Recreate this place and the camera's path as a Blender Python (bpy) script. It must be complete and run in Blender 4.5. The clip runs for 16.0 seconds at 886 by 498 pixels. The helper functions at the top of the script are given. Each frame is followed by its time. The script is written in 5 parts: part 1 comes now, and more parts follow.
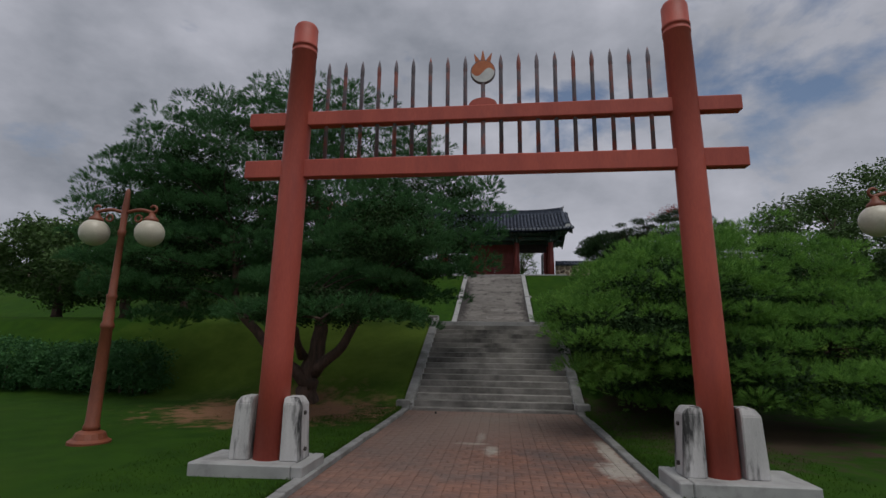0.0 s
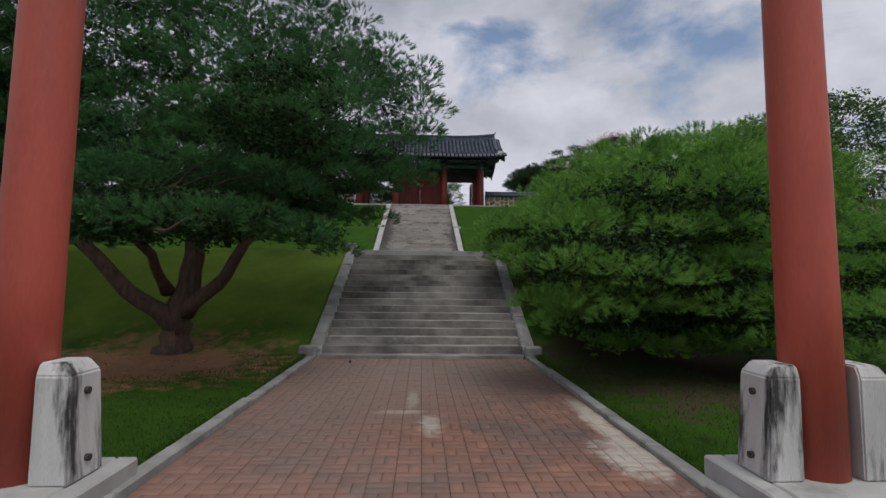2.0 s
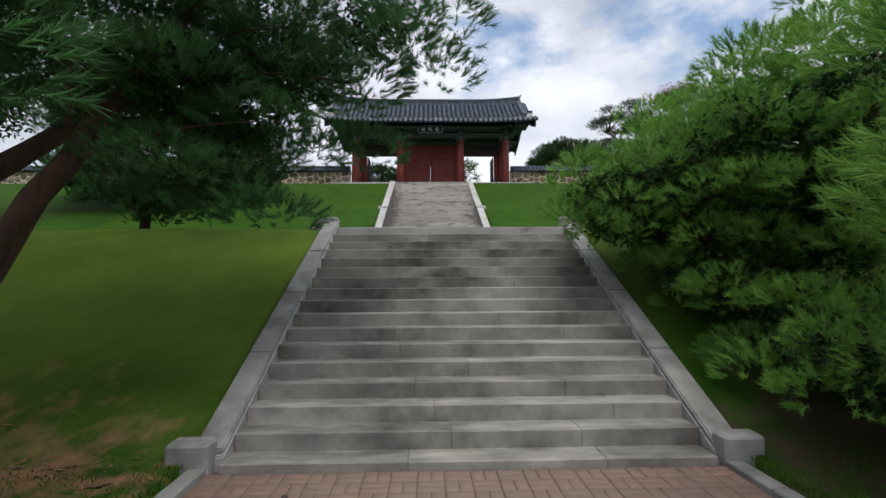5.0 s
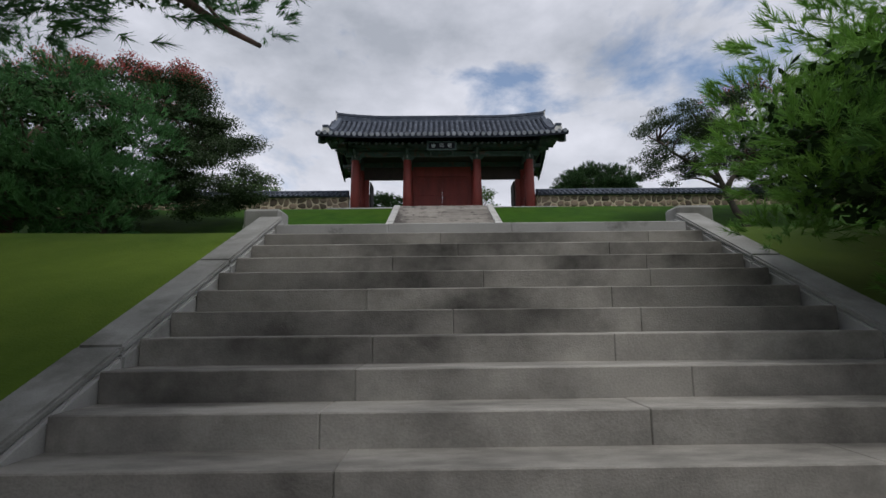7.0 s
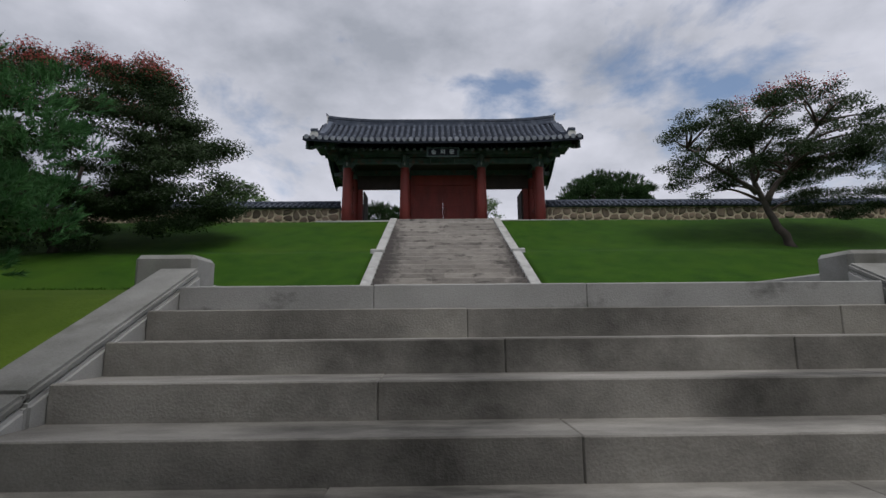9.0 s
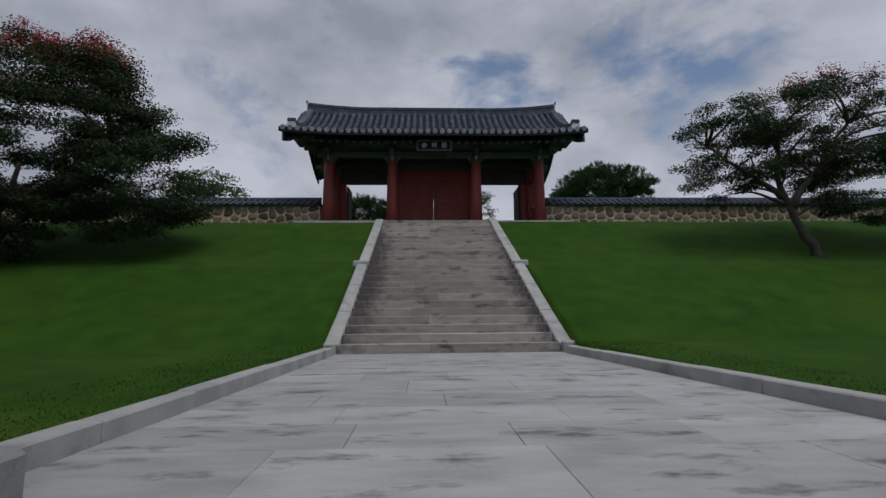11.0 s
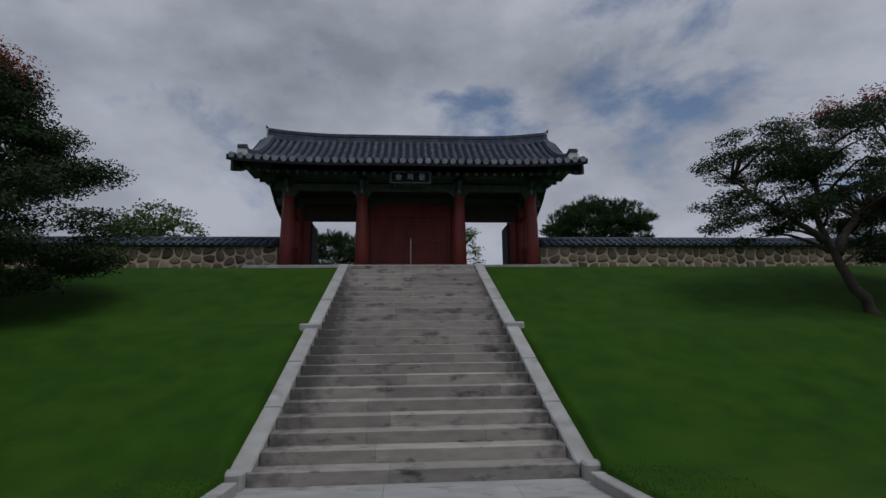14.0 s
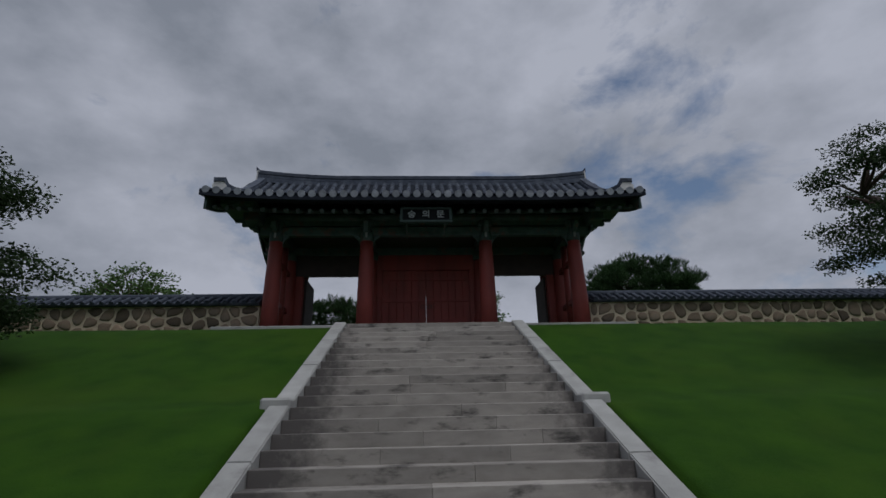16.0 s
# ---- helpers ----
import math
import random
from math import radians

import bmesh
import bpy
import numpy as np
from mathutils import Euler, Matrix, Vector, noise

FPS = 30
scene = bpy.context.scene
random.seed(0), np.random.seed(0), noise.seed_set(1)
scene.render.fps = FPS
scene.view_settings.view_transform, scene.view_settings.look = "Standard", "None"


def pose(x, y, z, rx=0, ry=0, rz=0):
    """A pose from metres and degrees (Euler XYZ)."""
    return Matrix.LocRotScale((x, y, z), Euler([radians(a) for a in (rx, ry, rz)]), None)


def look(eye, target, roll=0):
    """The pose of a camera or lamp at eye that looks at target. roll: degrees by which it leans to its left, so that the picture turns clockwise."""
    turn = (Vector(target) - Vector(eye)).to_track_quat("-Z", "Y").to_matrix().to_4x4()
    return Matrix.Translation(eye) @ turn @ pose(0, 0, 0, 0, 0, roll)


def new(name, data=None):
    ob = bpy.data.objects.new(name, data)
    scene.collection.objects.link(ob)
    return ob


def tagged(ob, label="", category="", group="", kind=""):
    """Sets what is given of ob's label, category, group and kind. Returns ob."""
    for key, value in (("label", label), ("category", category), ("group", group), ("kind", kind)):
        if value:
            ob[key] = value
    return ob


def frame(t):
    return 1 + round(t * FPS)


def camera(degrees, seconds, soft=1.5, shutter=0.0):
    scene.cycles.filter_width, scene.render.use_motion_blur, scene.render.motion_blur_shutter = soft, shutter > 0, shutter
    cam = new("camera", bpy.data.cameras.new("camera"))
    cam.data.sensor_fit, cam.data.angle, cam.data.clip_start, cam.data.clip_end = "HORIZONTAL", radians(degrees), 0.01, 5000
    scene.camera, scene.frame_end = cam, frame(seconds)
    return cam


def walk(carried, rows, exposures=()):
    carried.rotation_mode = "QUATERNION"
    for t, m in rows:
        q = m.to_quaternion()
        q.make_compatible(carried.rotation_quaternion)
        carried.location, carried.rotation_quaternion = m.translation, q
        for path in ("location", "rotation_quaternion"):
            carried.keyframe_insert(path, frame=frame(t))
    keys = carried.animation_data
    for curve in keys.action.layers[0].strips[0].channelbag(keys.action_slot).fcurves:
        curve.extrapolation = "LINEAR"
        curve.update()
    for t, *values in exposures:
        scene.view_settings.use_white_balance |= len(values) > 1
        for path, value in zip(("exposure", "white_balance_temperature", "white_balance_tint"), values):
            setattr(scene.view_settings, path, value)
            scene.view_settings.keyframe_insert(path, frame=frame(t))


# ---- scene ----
cam = camera(82.3, 16.0)
PATH = [
    (0, (0.292, -0.795, 1.791), (0.065, 1.158, 2.154), 0.7),
    (0.5, (0.197, -0.213, 1.768), (0.174, 1.750, 2.150), 0.5),
    (1, (0.105, 0.586, 1.732), (0.160, 2.556, 2.073), 0.0),
    (1.5, (0.023, 1.527, 1.649), (0.095, 3.515, 1.859), 0.3),
    (2, (-0.023, 2.424, 1.627), (0.061, 4.418, 1.754), 0.6),
    (2.5, (-0.064, 3.458, 1.605), (0.021, 5.456, 1.674), -0.2),
    (3, (-0.102, 4.521, 1.66), (-0.012, 6.518, 1.7), -0.4),
    (3.5, (-0.140, 5.564, 1.677), (-0.050, 7.562, 1.707), -0.4),
    (4, (-0.218, 6.533, 1.66), (-0.137, 8.531, 1.712), -0.4),
    (4.5, (-0.329, 7.759, 1.656), (-0.258, 9.756, 1.728), -0.3),
    (4.7, (-0.348, 8.165, 1.654), (-0.281, 10.162, 1.74), -0.3),
    (6.8, (-0.340, 12.720, 1.495), (-0.327, 14.700, 1.762), -0.6),
    (7, (-0.361, 13.116, 1.556), (-0.346, 15.096, 1.841), -0.6),
    (7.5, (-0.341, 13.900, 1.702), (-0.324, 15.873, 2.030), -0.9),
    (8, (-0.370, 14.510, 1.862), (-0.350, 16.478, 2.205), -0.9),
    (8.5, (-0.446, 14.893, 2.068), (-0.424, 16.866, 2.397), -0.7),
    (11, (-0.624, 16.868, 3.308), (-0.546, 18.851, 3.551), -0.5),
    (11.5, (-0.577, 17.257, 3.476), (-0.479, 19.242, 3.7), -0.7),
    (12, (-0.482, 17.607, 3.66), (-0.363, 19.592, 3.873), -0.8),
    (12.5, (-0.428, 17.962, 3.803), (-0.29, 19.945, 4.023), -0.6),
    (13, (-0.301, 18.354, 4.0), (-0.167, 20.337, 4.221), -0.6),
    (13.5, (-0.251, 18.819, 4.069), (-0.113, 20.798, 4.322), 0.2),
    (14, (-0.269, 19.498, 4.198), (-0.133, 21.46, 4.561), -0.7),
    (14.5, (-0.246, 20.281, 4.184), (-0.119, 22.208, 4.706), -1.5),
    (15, (-0.326, 21.235, 4.24), (-0.206, 23.146, 4.817), -1.5),
    (15.5, (-0.413, 22.044, 4.161), (-0.305, 23.939, 4.792), -1.4),
    (16, (-0.419, 22.972, 4.16), (-0.32, 24.852, 4.836), -1.3),
]
walk(cam, [(t, look(eye, target, roll)) for t, eye, target, roll in PATH],
     exposures=[(0, -0.34, 6450, 10), (1.0, -0.22, 6450, 10), (2.0, 0.22, 6500, 10), (3.5, 0.7, 6500, 8), (4.5, 0.92, 6500, 7), (7.0, 0.44, 6500, 9), (8.5, 0.32, 6500, 10), (11.0, -0.2, 6250, 10), (12.5, -0.42, 6200, 9), (14.0, -0.48, 6150, 9), (16.0, -0.52, 6150, 9)])

# ---- world, sun ----
SUN_EL, SUN_AZ = 67.0, 148.0
world = bpy.data.worlds.new("overcast_sky")
scene.world = world
world.use_nodes = True
wn, wl = world.node_tree.nodes, world.node_tree.links
wn.clear()
w_out = wn.new("ShaderNodeOutputWorld")
w_bg = wn.new("ShaderNodeBackground")
w_bg.inputs["Strength"].default_value = 0.1
w_sky = wn.new("ShaderNodeTexSky")
w_sky.sky_type = "NISHITA"
w_sky.sun_disc = False
w_sky.sun_elevation, w_sky.sun_rotation = radians(SUN_EL), radians(SUN_AZ)
w_co = wn.new("ShaderNodeTexCoord")
w_map = wn.new("ShaderNodeMapping")
w_map.inputs["Scale"].default_value = (1.0, 1.0, 1.7)
w_map.inputs["Location"].default_value = (0.35, 0.2, 0.0)
w_n1 = wn.new("ShaderNodeTexNoise")
w_n1.inputs["Scale"].default_value, w_n1.inputs["Detail"].default_value, w_n1.inputs["Roughness"].default_value = 4.2, 6.0, 0.58
w_n1.inputs["Distortion"].default_value = 0.25
w_r1 = wn.new("ShaderNodeValToRGB")
w_r1.color_ramp.elements[0].position, w_r1.color_ramp.elements[1].position = 0.6, 0.76
w_r1.color_ramp.elements[0].color, w_r1.color_ramp.elements[1].color = (1, 1, 1, 1), (0.1, 0.1, 0.1, 1)
w_n2 = wn.new("ShaderNodeTexNoise")
w_n2.inputs["Scale"].default_value, w_n2.inputs["Detail"].default_value, w_n2.inputs["Roughness"].default_value = 3.2, 6.0, 0.55
w_r2 = wn.new("ShaderNodeValToRGB")
w_r2.color_ramp.elements[0].position, w_r2.color_ramp.elements[1].position = 0.3, 0.62
w_r2.color_ramp.elements[0].color, w_r2.color_ramp.elements[1].color = (2.95, 3.15, 3.65, 1), (5.7, 5.8, 6.5, 1)


def toward(az, el, wide, gain):
    """A soft round weight about a direction of the sky, times gain, on top of a running sum."""
    a, e = radians(az), radians(el)
    dot = wn.new("ShaderNodeVectorMath")
    dot.operation = "DOT_PRODUCT"
    dot.inputs[1].default_value = (math.sin(a) * math.cos(e), math.cos(a) * math.cos(e), math.sin(e))
    wl.new(w_co.outputs["Generated"], dot.inputs[0])
    mr = wn.new("ShaderNodeMapRange")
    mr.interpolation_type = "SMOOTHSTEP"
    mr.inputs["From Min"].default_value, mr.inputs["From Max"].default_value = math.cos(radians(wide)), 1.0
    mr.inputs["To Max"].default_value = gain
    wl.new(dot.outputs["Value"], mr.inputs["Value"])
    return mr.outputs["Result"]


def summed(first, others):
    for o in others:
        ad = wn.new("ShaderNodeMath")
        wl.new(first, ad.inputs[0])
        wl.new(o, ad.inputs[1])
        first = ad.outputs["Value"]
    return first


w_mix = wn.new("ShaderNodeMix")
w_mix.data_type = "RGBA"
wl.new(w_co.outputs["Generated"], w_map.inputs["Vector"])
wl.new(w_map.outputs["Vector"], w_n1.inputs["Vector"])
wl.new(w_map.outputs["Vector"], w_n2.inputs["Vector"])
wl.new(summed(w_n1.outputs["Fac"], [toward(13, 25, 12, 0.12), toward(31, 28, 15, 0.13)]), w_r1.inputs["Fac"])
wl.new(summed(w_n2.outputs["Fac"], [toward(-24, 33, 20, -0.09), toward(-46, 22, 18, -0.09)]), w_r2.inputs["Fac"])
wl.new(w_r1.outputs["Color"], w_mix.inputs["Factor"])
wl.new(w_sky.outputs["Color"], w_mix.inputs["A"])
wl.new(w_r2.outputs["Color"], w_mix.inputs["B"])
wl.new(w_mix.outputs["Result"], w_bg.inputs["Color"])
wl.new(w_bg.outputs["Background"], w_out.inputs["Surface"])

sun = new("sun", bpy.data.lights.new("sun", "SUN"))
sun.data.energy, sun.data.angle, sun.data.color = 1.45, radians(35), (1.0, 0.96, 0.9)
_az, _el = radians(SUN_AZ), radians(SUN_EL)
sun.matrix_world = look((math.sin(_az) * math.cos(_el) * 50, math.cos(_az) * math.cos(_el) * 50, math.sin(_el) * 50), (0, 0, 0))


# ---- materials ----
def material(name, base, dark=None, scale=6.0, fine=60.0, rough=0.8, bump=0.15, metal=0.0, spread=0.0, stain=None, stain_scale=1.2,
             stain_at=(0.55, 0.7), stretch=(1, 1, 1), sub=0.0, spec=0.5):
    """A surface with blotches at two scales, a stain of its own shape, per-piece variation and fine relief."""
    m = bpy.data.materials.new(name)
    m.use_nodes = True
    n, l = m.node_tree.nodes, m.node_tree.links
    b = n["Principled BSDF"]
    b.inputs["Roughness"].default_value, b.inputs["Metallic"].default_value = rough, metal
    b.inputs["Specular IOR Level"].default_value = spec
    dark = dark or tuple(c * 0.6 for c in base)
    co = n.new("ShaderNodeTexCoord")
    mp = n.new("ShaderNodeMapping")
    mp.inputs["Scale"].default_value = stretch
    l.new(co.outputs["Object"], mp.inputs["Vector"])
    n1, n2 = n.new("ShaderNodeTexNoise"), n.new("ShaderNodeTexNoise")
    for q, s, d in ((n1, scale, 5.0), (n2, fine, 3.0)):
        q.inputs["Scale"].default_value, q.inputs["Detail"].default_value = s, d
        l.new(mp.outputs["Vector"], q.inputs["Vector"])
    add = n.new("ShaderNodeMath")
    add.operation = "MULTIPLY_ADD"
    l.new(n2.outputs["Fac"], add.inputs[0])
    add.inputs[1].default_value = 0.45
    l.new(n1.outputs["Fac"], add.inputs[2])
    ramp = n.new("ShaderNodeValToRGB")
    ramp.color_ramp.elements[0].position, ramp.color_ramp.elements[1].position = 0.5, 0.95
    ramp.color_ramp.elements[0].color, ramp.color_ramp.elements[1].color = (*dark, 1), (*base, 1)
    l.new(add.outputs["Value"], ramp.inputs["Fac"])
    out = ramp.outputs["Color"]
    if stain:
        n3 = n.new("ShaderNodeTexNoise")
        n3.inputs["Scale"].default_value, n3.inputs["Detail"].default_value, n3.inputs["Roughness"].default_value = stain_scale, 6.0, 0.65
        l.new(mp.outputs["Vector"], n3.inputs["Vector"])
        r3 = n.new("ShaderNodeMapRange")
        r3.inputs["From Min"].default_value, r3.inputs["From Max"].default_value = stain_at
        l.new(n3.outputs["Fac"], r3.inputs["Value"])
        mx = n.new("ShaderNodeMix")
        mx.data_type = "RGBA"
        l.new(r3.outputs["Result"], mx.inputs["Factor"])
        l.new(out, mx.inputs["A"])
        mx.inputs["B"].default_value = (*stain, 1)
        out = mx.outputs["Result"]
    if spread:
        info = n.new("ShaderNodeObjectInfo")
        geo = n.new("ShaderNodeNewGeometry")
        sm = n.new("ShaderNodeMath")
        sm.operation = "ADD"
        l.new(info.outputs["Random"], sm.inputs[0])
        l.new(geo.outputs["Random Per Island"], sm.inputs[1])
        fr = n.new("ShaderNodeMath")
        fr.operation = "FRACT"
        l.new(sm.outputs["Value"], fr.inputs[0])
        mr = n.new("ShaderNodeMapRange")
        mr.inputs["To Min"].default_value, mr.inputs["To Max"].default_value = 1 - spread, 1 + spread
        l.new(fr.outputs["Value"], mr.inputs["Value"])
        hs = n.new("ShaderNodeHueSaturation")
        l.new(mr.outputs["Result"], hs.inputs["Value"])
        l.new(out, hs.inputs["Color"])
        out = hs.outputs["Color"]
    l.new(out, b.inputs["Base Color"])
    if bump:
        bp = n.new("ShaderNodeBump")
        bp.inputs["Strength"].default_value, bp.inputs["Distance"].default_value = bump, 0.02
        l.new(add.outputs["Value"], bp.inputs["Height"])
        l.new(bp.outputs["Normal"], b.inputs["Normal"])
    if sub:
        b.inputs["Transmission Weight"].default_value = 0.0
        tr = n.new("ShaderNodeBsdfTranslucent")
        l.new(out, tr.inputs["Color"])
        ms = n.new("ShaderNodeMixShader")
        ms.inputs["Fac"].default_value = sub
        o = n["Material Output"]
        l.new(b.outputs["BSDF"], ms.inputs[1])
        l.new(tr.outputs["BSDF"], ms.inputs[2])
        l.new(ms.outputs["Shader"], o.inputs["Surface"])
    return m


def spot(m, centre, radius, colour, power=0.35, scale=3.0):
    """Lays a ragged patch of another colour round a place of the world into a material (object at the origin)."""
    n, l = m.node_tree.nodes, m.node_tree.links
    b = n["Principled BSDF"]
    before = b.inputs["Base Color"].links[0].from_socket
    co = n.new("ShaderNodeNewGeometry")
    mp = n.new("ShaderNodeMapping")
    mp.vector_type = "TEXTURE"
    mp.inputs["Location"].default_value = centre
    mp.inputs["Scale"].default_value = radius
    l.new(co.outputs["Position"], mp.inputs["Vector"])
    ln = n.new("ShaderNodeVectorMath")
    ln.operation = "LENGTH"
    l.new(mp.outputs["Vector"], ln.inputs[0])
    ns = n.new("ShaderNodeTexNoise")
    ns.inputs["Scale"].default_value, ns.inputs["Detail"].default_value, ns.inputs["Roughness"].default_value = scale, 6.0, 0.65
    l.new(co.outputs["Position"], ns.inputs["Vector"])
    ma = n.new("ShaderNodeMath")
    ma.operation = "MULTIPLY_ADD"
    l.new(ns.outputs["Fac"], ma.inputs[0])
    ma.inputs[1].default_value = 2.4
    l.new(ln.outputs["Value"], ma.inputs[2])
    mr = n.new("ShaderNodeMapRange")
    mr.inputs["From Min"].default_value, mr.inputs["From Max"].default_value = 2.2 + power * 0.5, 2.2 - power * 0.5
    l.new(ma.outputs["Value"], mr.inputs["Value"])
    mx = n.new("ShaderNodeMix")
    mx.data_type = "RGBA"
    l.new(mr.outputs["Result"], mx.inputs["Factor"])
    l.new(before, mx.inputs["A"])
    mx.inputs["B"].default_value = (*colour, 1)
    l.new(mx.outputs["Result"], b.inputs["Base Color"])
    return m


GRASS = material("lawn_grass", (0.031, 0.08, 0.006), (0.017, 0.05, 0.005), scale=1.8, fine=55, rough=0.95, bump=0.7, stain=(0.042, 0.082, 0.008), stain_scale=0.35, stain_at=(0.5, 0.8), spec=0.1)
spot(GRASS, (-5.35, 11.90, 0.1), (2.5, 2.1, 3.0), (0.24, 0.13, 0.075), 0.5, 2.2)
# soil under the spreading pine, with deep shade put into its dark colour
spot(GRASS, (4.83, 11.38, 0.1), (2.6, 3.2, 3.0), (0.06, 0.045, 0.03), 0.5, 2.0)
# yellowish dry bank grass, its colour lightened to stand in for sunlight
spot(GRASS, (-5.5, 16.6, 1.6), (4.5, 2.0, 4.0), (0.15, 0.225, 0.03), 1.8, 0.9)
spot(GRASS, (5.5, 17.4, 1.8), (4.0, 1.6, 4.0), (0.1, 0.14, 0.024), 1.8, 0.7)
GRASS_BLADE = material("grass_blade", (0.06, 0.125, 0.014), (0.034, 0.08, 0.009), scale=2, fine=20, rough=0.9, bump=0, spread=0.35, sub=0.2, spec=0.15)
BRICK = material("path_brick", (0.29, 0.145, 0.1), (0.19, 0.1, 0.075), scale=3, fine=70, rough=0.85, bump=0.35, spread=0.1, stain=(0.14, 0.1, 0.088), stain_scale=0.7, stain_at=(0.43, 0.64))
spot(BRICK, (-0.28, 8.85, 0.0), (0.26, 0.1, 1.0), (0.42, 0.37, 0.31), 0.9, 7.0)
spot(BRICK, (-0.12, 9.55, 0.0), (0.07, 0.55, 1.0), (0.38, 0.33, 0.28), 0.9, 6.0)
spot(BRICK, (0.1, 8.3, 0.0), (0.11, 0.34, 1.0), (0.42, 0.37, 0.31), 0.9, 6.0)
spot(BRICK, (1.95, 7.2, 0.0), (0.24, 0.45, 1.0), (0.46, 0.41, 0.35), 0.7, 4.5)
spot(BRICK, (2.07, 8.3, 0.0), (0.13, 1.3, 1.0), (0.45, 0.4, 0.34), 0.7, 4.0)
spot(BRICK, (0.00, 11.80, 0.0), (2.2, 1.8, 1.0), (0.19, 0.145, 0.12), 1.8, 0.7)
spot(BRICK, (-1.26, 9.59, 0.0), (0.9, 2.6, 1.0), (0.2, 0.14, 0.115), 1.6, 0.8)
BRICK_BED = material("path_joint", (0.17, 0.11, 0.085), (0.1, 0.07, 0.055), scale=8, fine=80, rough=1.0)
KERB = material("kerb_granite", (0.33, 0.33, 0.32), (0.2, 0.2, 0.19), scale=4, fine=120, rough=0.9, bump=0.3, spread=0.1, stain=(0.12, 0.12, 0.105), stain_scale=1.5, stain_at=(0.5, 0.72))
STEP = material("step_granite", (0.36, 0.345, 0.32), (0.22, 0.21, 0.195), scale=3.5, fine=140, rough=0.9, bump=0.3, spread=0.14, stain=(0.05, 0.048, 0.045), stain_scale=1.4, stain_at=(0.42, 0.7), stretch=(0.6, 1.5, 0.7))
STEP_TOP = material("upper_step_granite", (0.37, 0.345, 0.315), (0.26, 0.24, 0.22), scale=3.5, fine=140, rough=0.9, bump=0.3, spread=0.16, stain=(0.065, 0.06, 0.057), stain_scale=2.2, stain_at=(0.55, 0.7), stretch=(0.9, 1.0, 2.4))
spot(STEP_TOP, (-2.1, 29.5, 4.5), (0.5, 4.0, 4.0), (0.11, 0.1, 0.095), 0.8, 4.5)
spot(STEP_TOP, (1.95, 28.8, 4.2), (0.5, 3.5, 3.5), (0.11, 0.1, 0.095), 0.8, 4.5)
STRINGER = material("stringer_granite", (0.42, 0.42, 0.41), (0.3, 0.3, 0.29), scale=3, fine=140, rough=0.9, bump=0.25, spread=0.07, stain=(0.16, 0.155, 0.15), stain_scale=1.3, stain_at=(0.55, 0.75))
SLAB = material("landing_granite", (0.41, 0.41, 0.41), (0.29, 0.29, 0.285), scale=2.5, fine=120, rough=0.8, bump=0.2, spread=0.11, stain=(0.12, 0.12, 0.118), stain_scale=2.2, stain_at=(0.56, 0.68), stretch=(0.8, 1.9, 1))
RED = material("gate_red_paint", (0.5, 0.095, 0.06), (0.37, 0.062, 0.042), scale=2.5, fine=50, rough=0.55, bump=0.12, stain=(0.28, 0.055, 0.045), stain_scale=1.6, stain_at=(0.52, 0.8), stretch=(1, 1, 0.25))
SPIKE = material("spike_weathered_paint", (0.2, 0.15, 0.16), (0.11, 0.1, 0.12), scale=6, fine=60, rough=0.6, bump=0.1, spread=0.2, stain=(0.3, 0.09, 0.07), stain_scale=3.0, stain_at=(0.5, 0.6))
ORANGE = material("emblem_orange", (0.55, 0.17, 0.06), (0.42, 0.11, 0.04), scale=6, fine=50, rough=0.6, bump=0.05)
WHITE = material("emblem_white", (0.68, 0.68, 0.66), (0.5, 0.5, 0.5), scale=6, fine=50, rough=0.6, bump=0.05)
MARBLE = material("white_support_stone", (0.62, 0.61, 0.6), (0.42, 0.41, 0.4), scale=3, fine=90, rough=0.85, bump=0.25, stain=(0.04, 0.04, 0.04), stain_scale=2.6, stain_at=(0.5, 0.62), stretch=(1.8, 1.8, 0.3))
BOLT = material("rusty_bolt", (0.05, 0.04, 0.035), rough=0.7)
LAMP_POLE = material("lamp_brown_paint", (0.26, 0.075, 0.036), (0.16, 0.045, 0.022), scale=5, fine=60, rough=0.5, bump=0.1, stretch=(1, 1, 0.4))
GLOBE = material("lamp_globe", (0.66, 0.62, 0.5), (0.52, 0.48, 0.38), scale=3, fine=40, rough=0.35, bump=0.02)
BUILD_RED = material("building_red_paint", (0.26, 0.04, 0.03), (0.17, 0.028, 0.022), scale=3, fine=60, rough=0.6, bump=0.12, stain=(0.12, 0.03, 0.025), stain_scale=1.2, stain_at=(0.5, 0.8), stretch=(1, 1, 0.3))
GREEN = material("dancheong_green", (0.06, 0.1, 0.09), (0.03, 0.055, 0.05), scale=5, fine=60, rough=0.7, bump=0.1, spread=0.2, stain=(0.09, 0.06, 0.05), stain_scale=4.0, stain_at=(0.55, 0.65))
PALE = material("bracket_pale_paint", (0.3, 0.32, 0.31), (0.2, 0.22, 0.21), scale=5, fine=60, rough=0.7)
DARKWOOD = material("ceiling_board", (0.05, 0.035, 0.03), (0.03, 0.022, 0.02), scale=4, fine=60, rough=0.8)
TILE = material("roof_tile", (0.088, 0.104, 0.138), (0.045, 0.054, 0.076), scale=5, fine=70, rough=0.75, bump=0.2, spread=0.2, stain=(0.12, 0.135, 0.165), stain_scale=2.5, stain_at=(0.52, 0.75), spec=0.2)
# pan tiles darker than the barrels: shade of the channels put into the colour
TILE_PAN_SHADE = material("roof_pan_tile", (0.025, 0.03, 0.042), (0.014, 0.017, 0.025), scale=5, fine=70, rough=0.9, bump=0.2, spec=0.1)
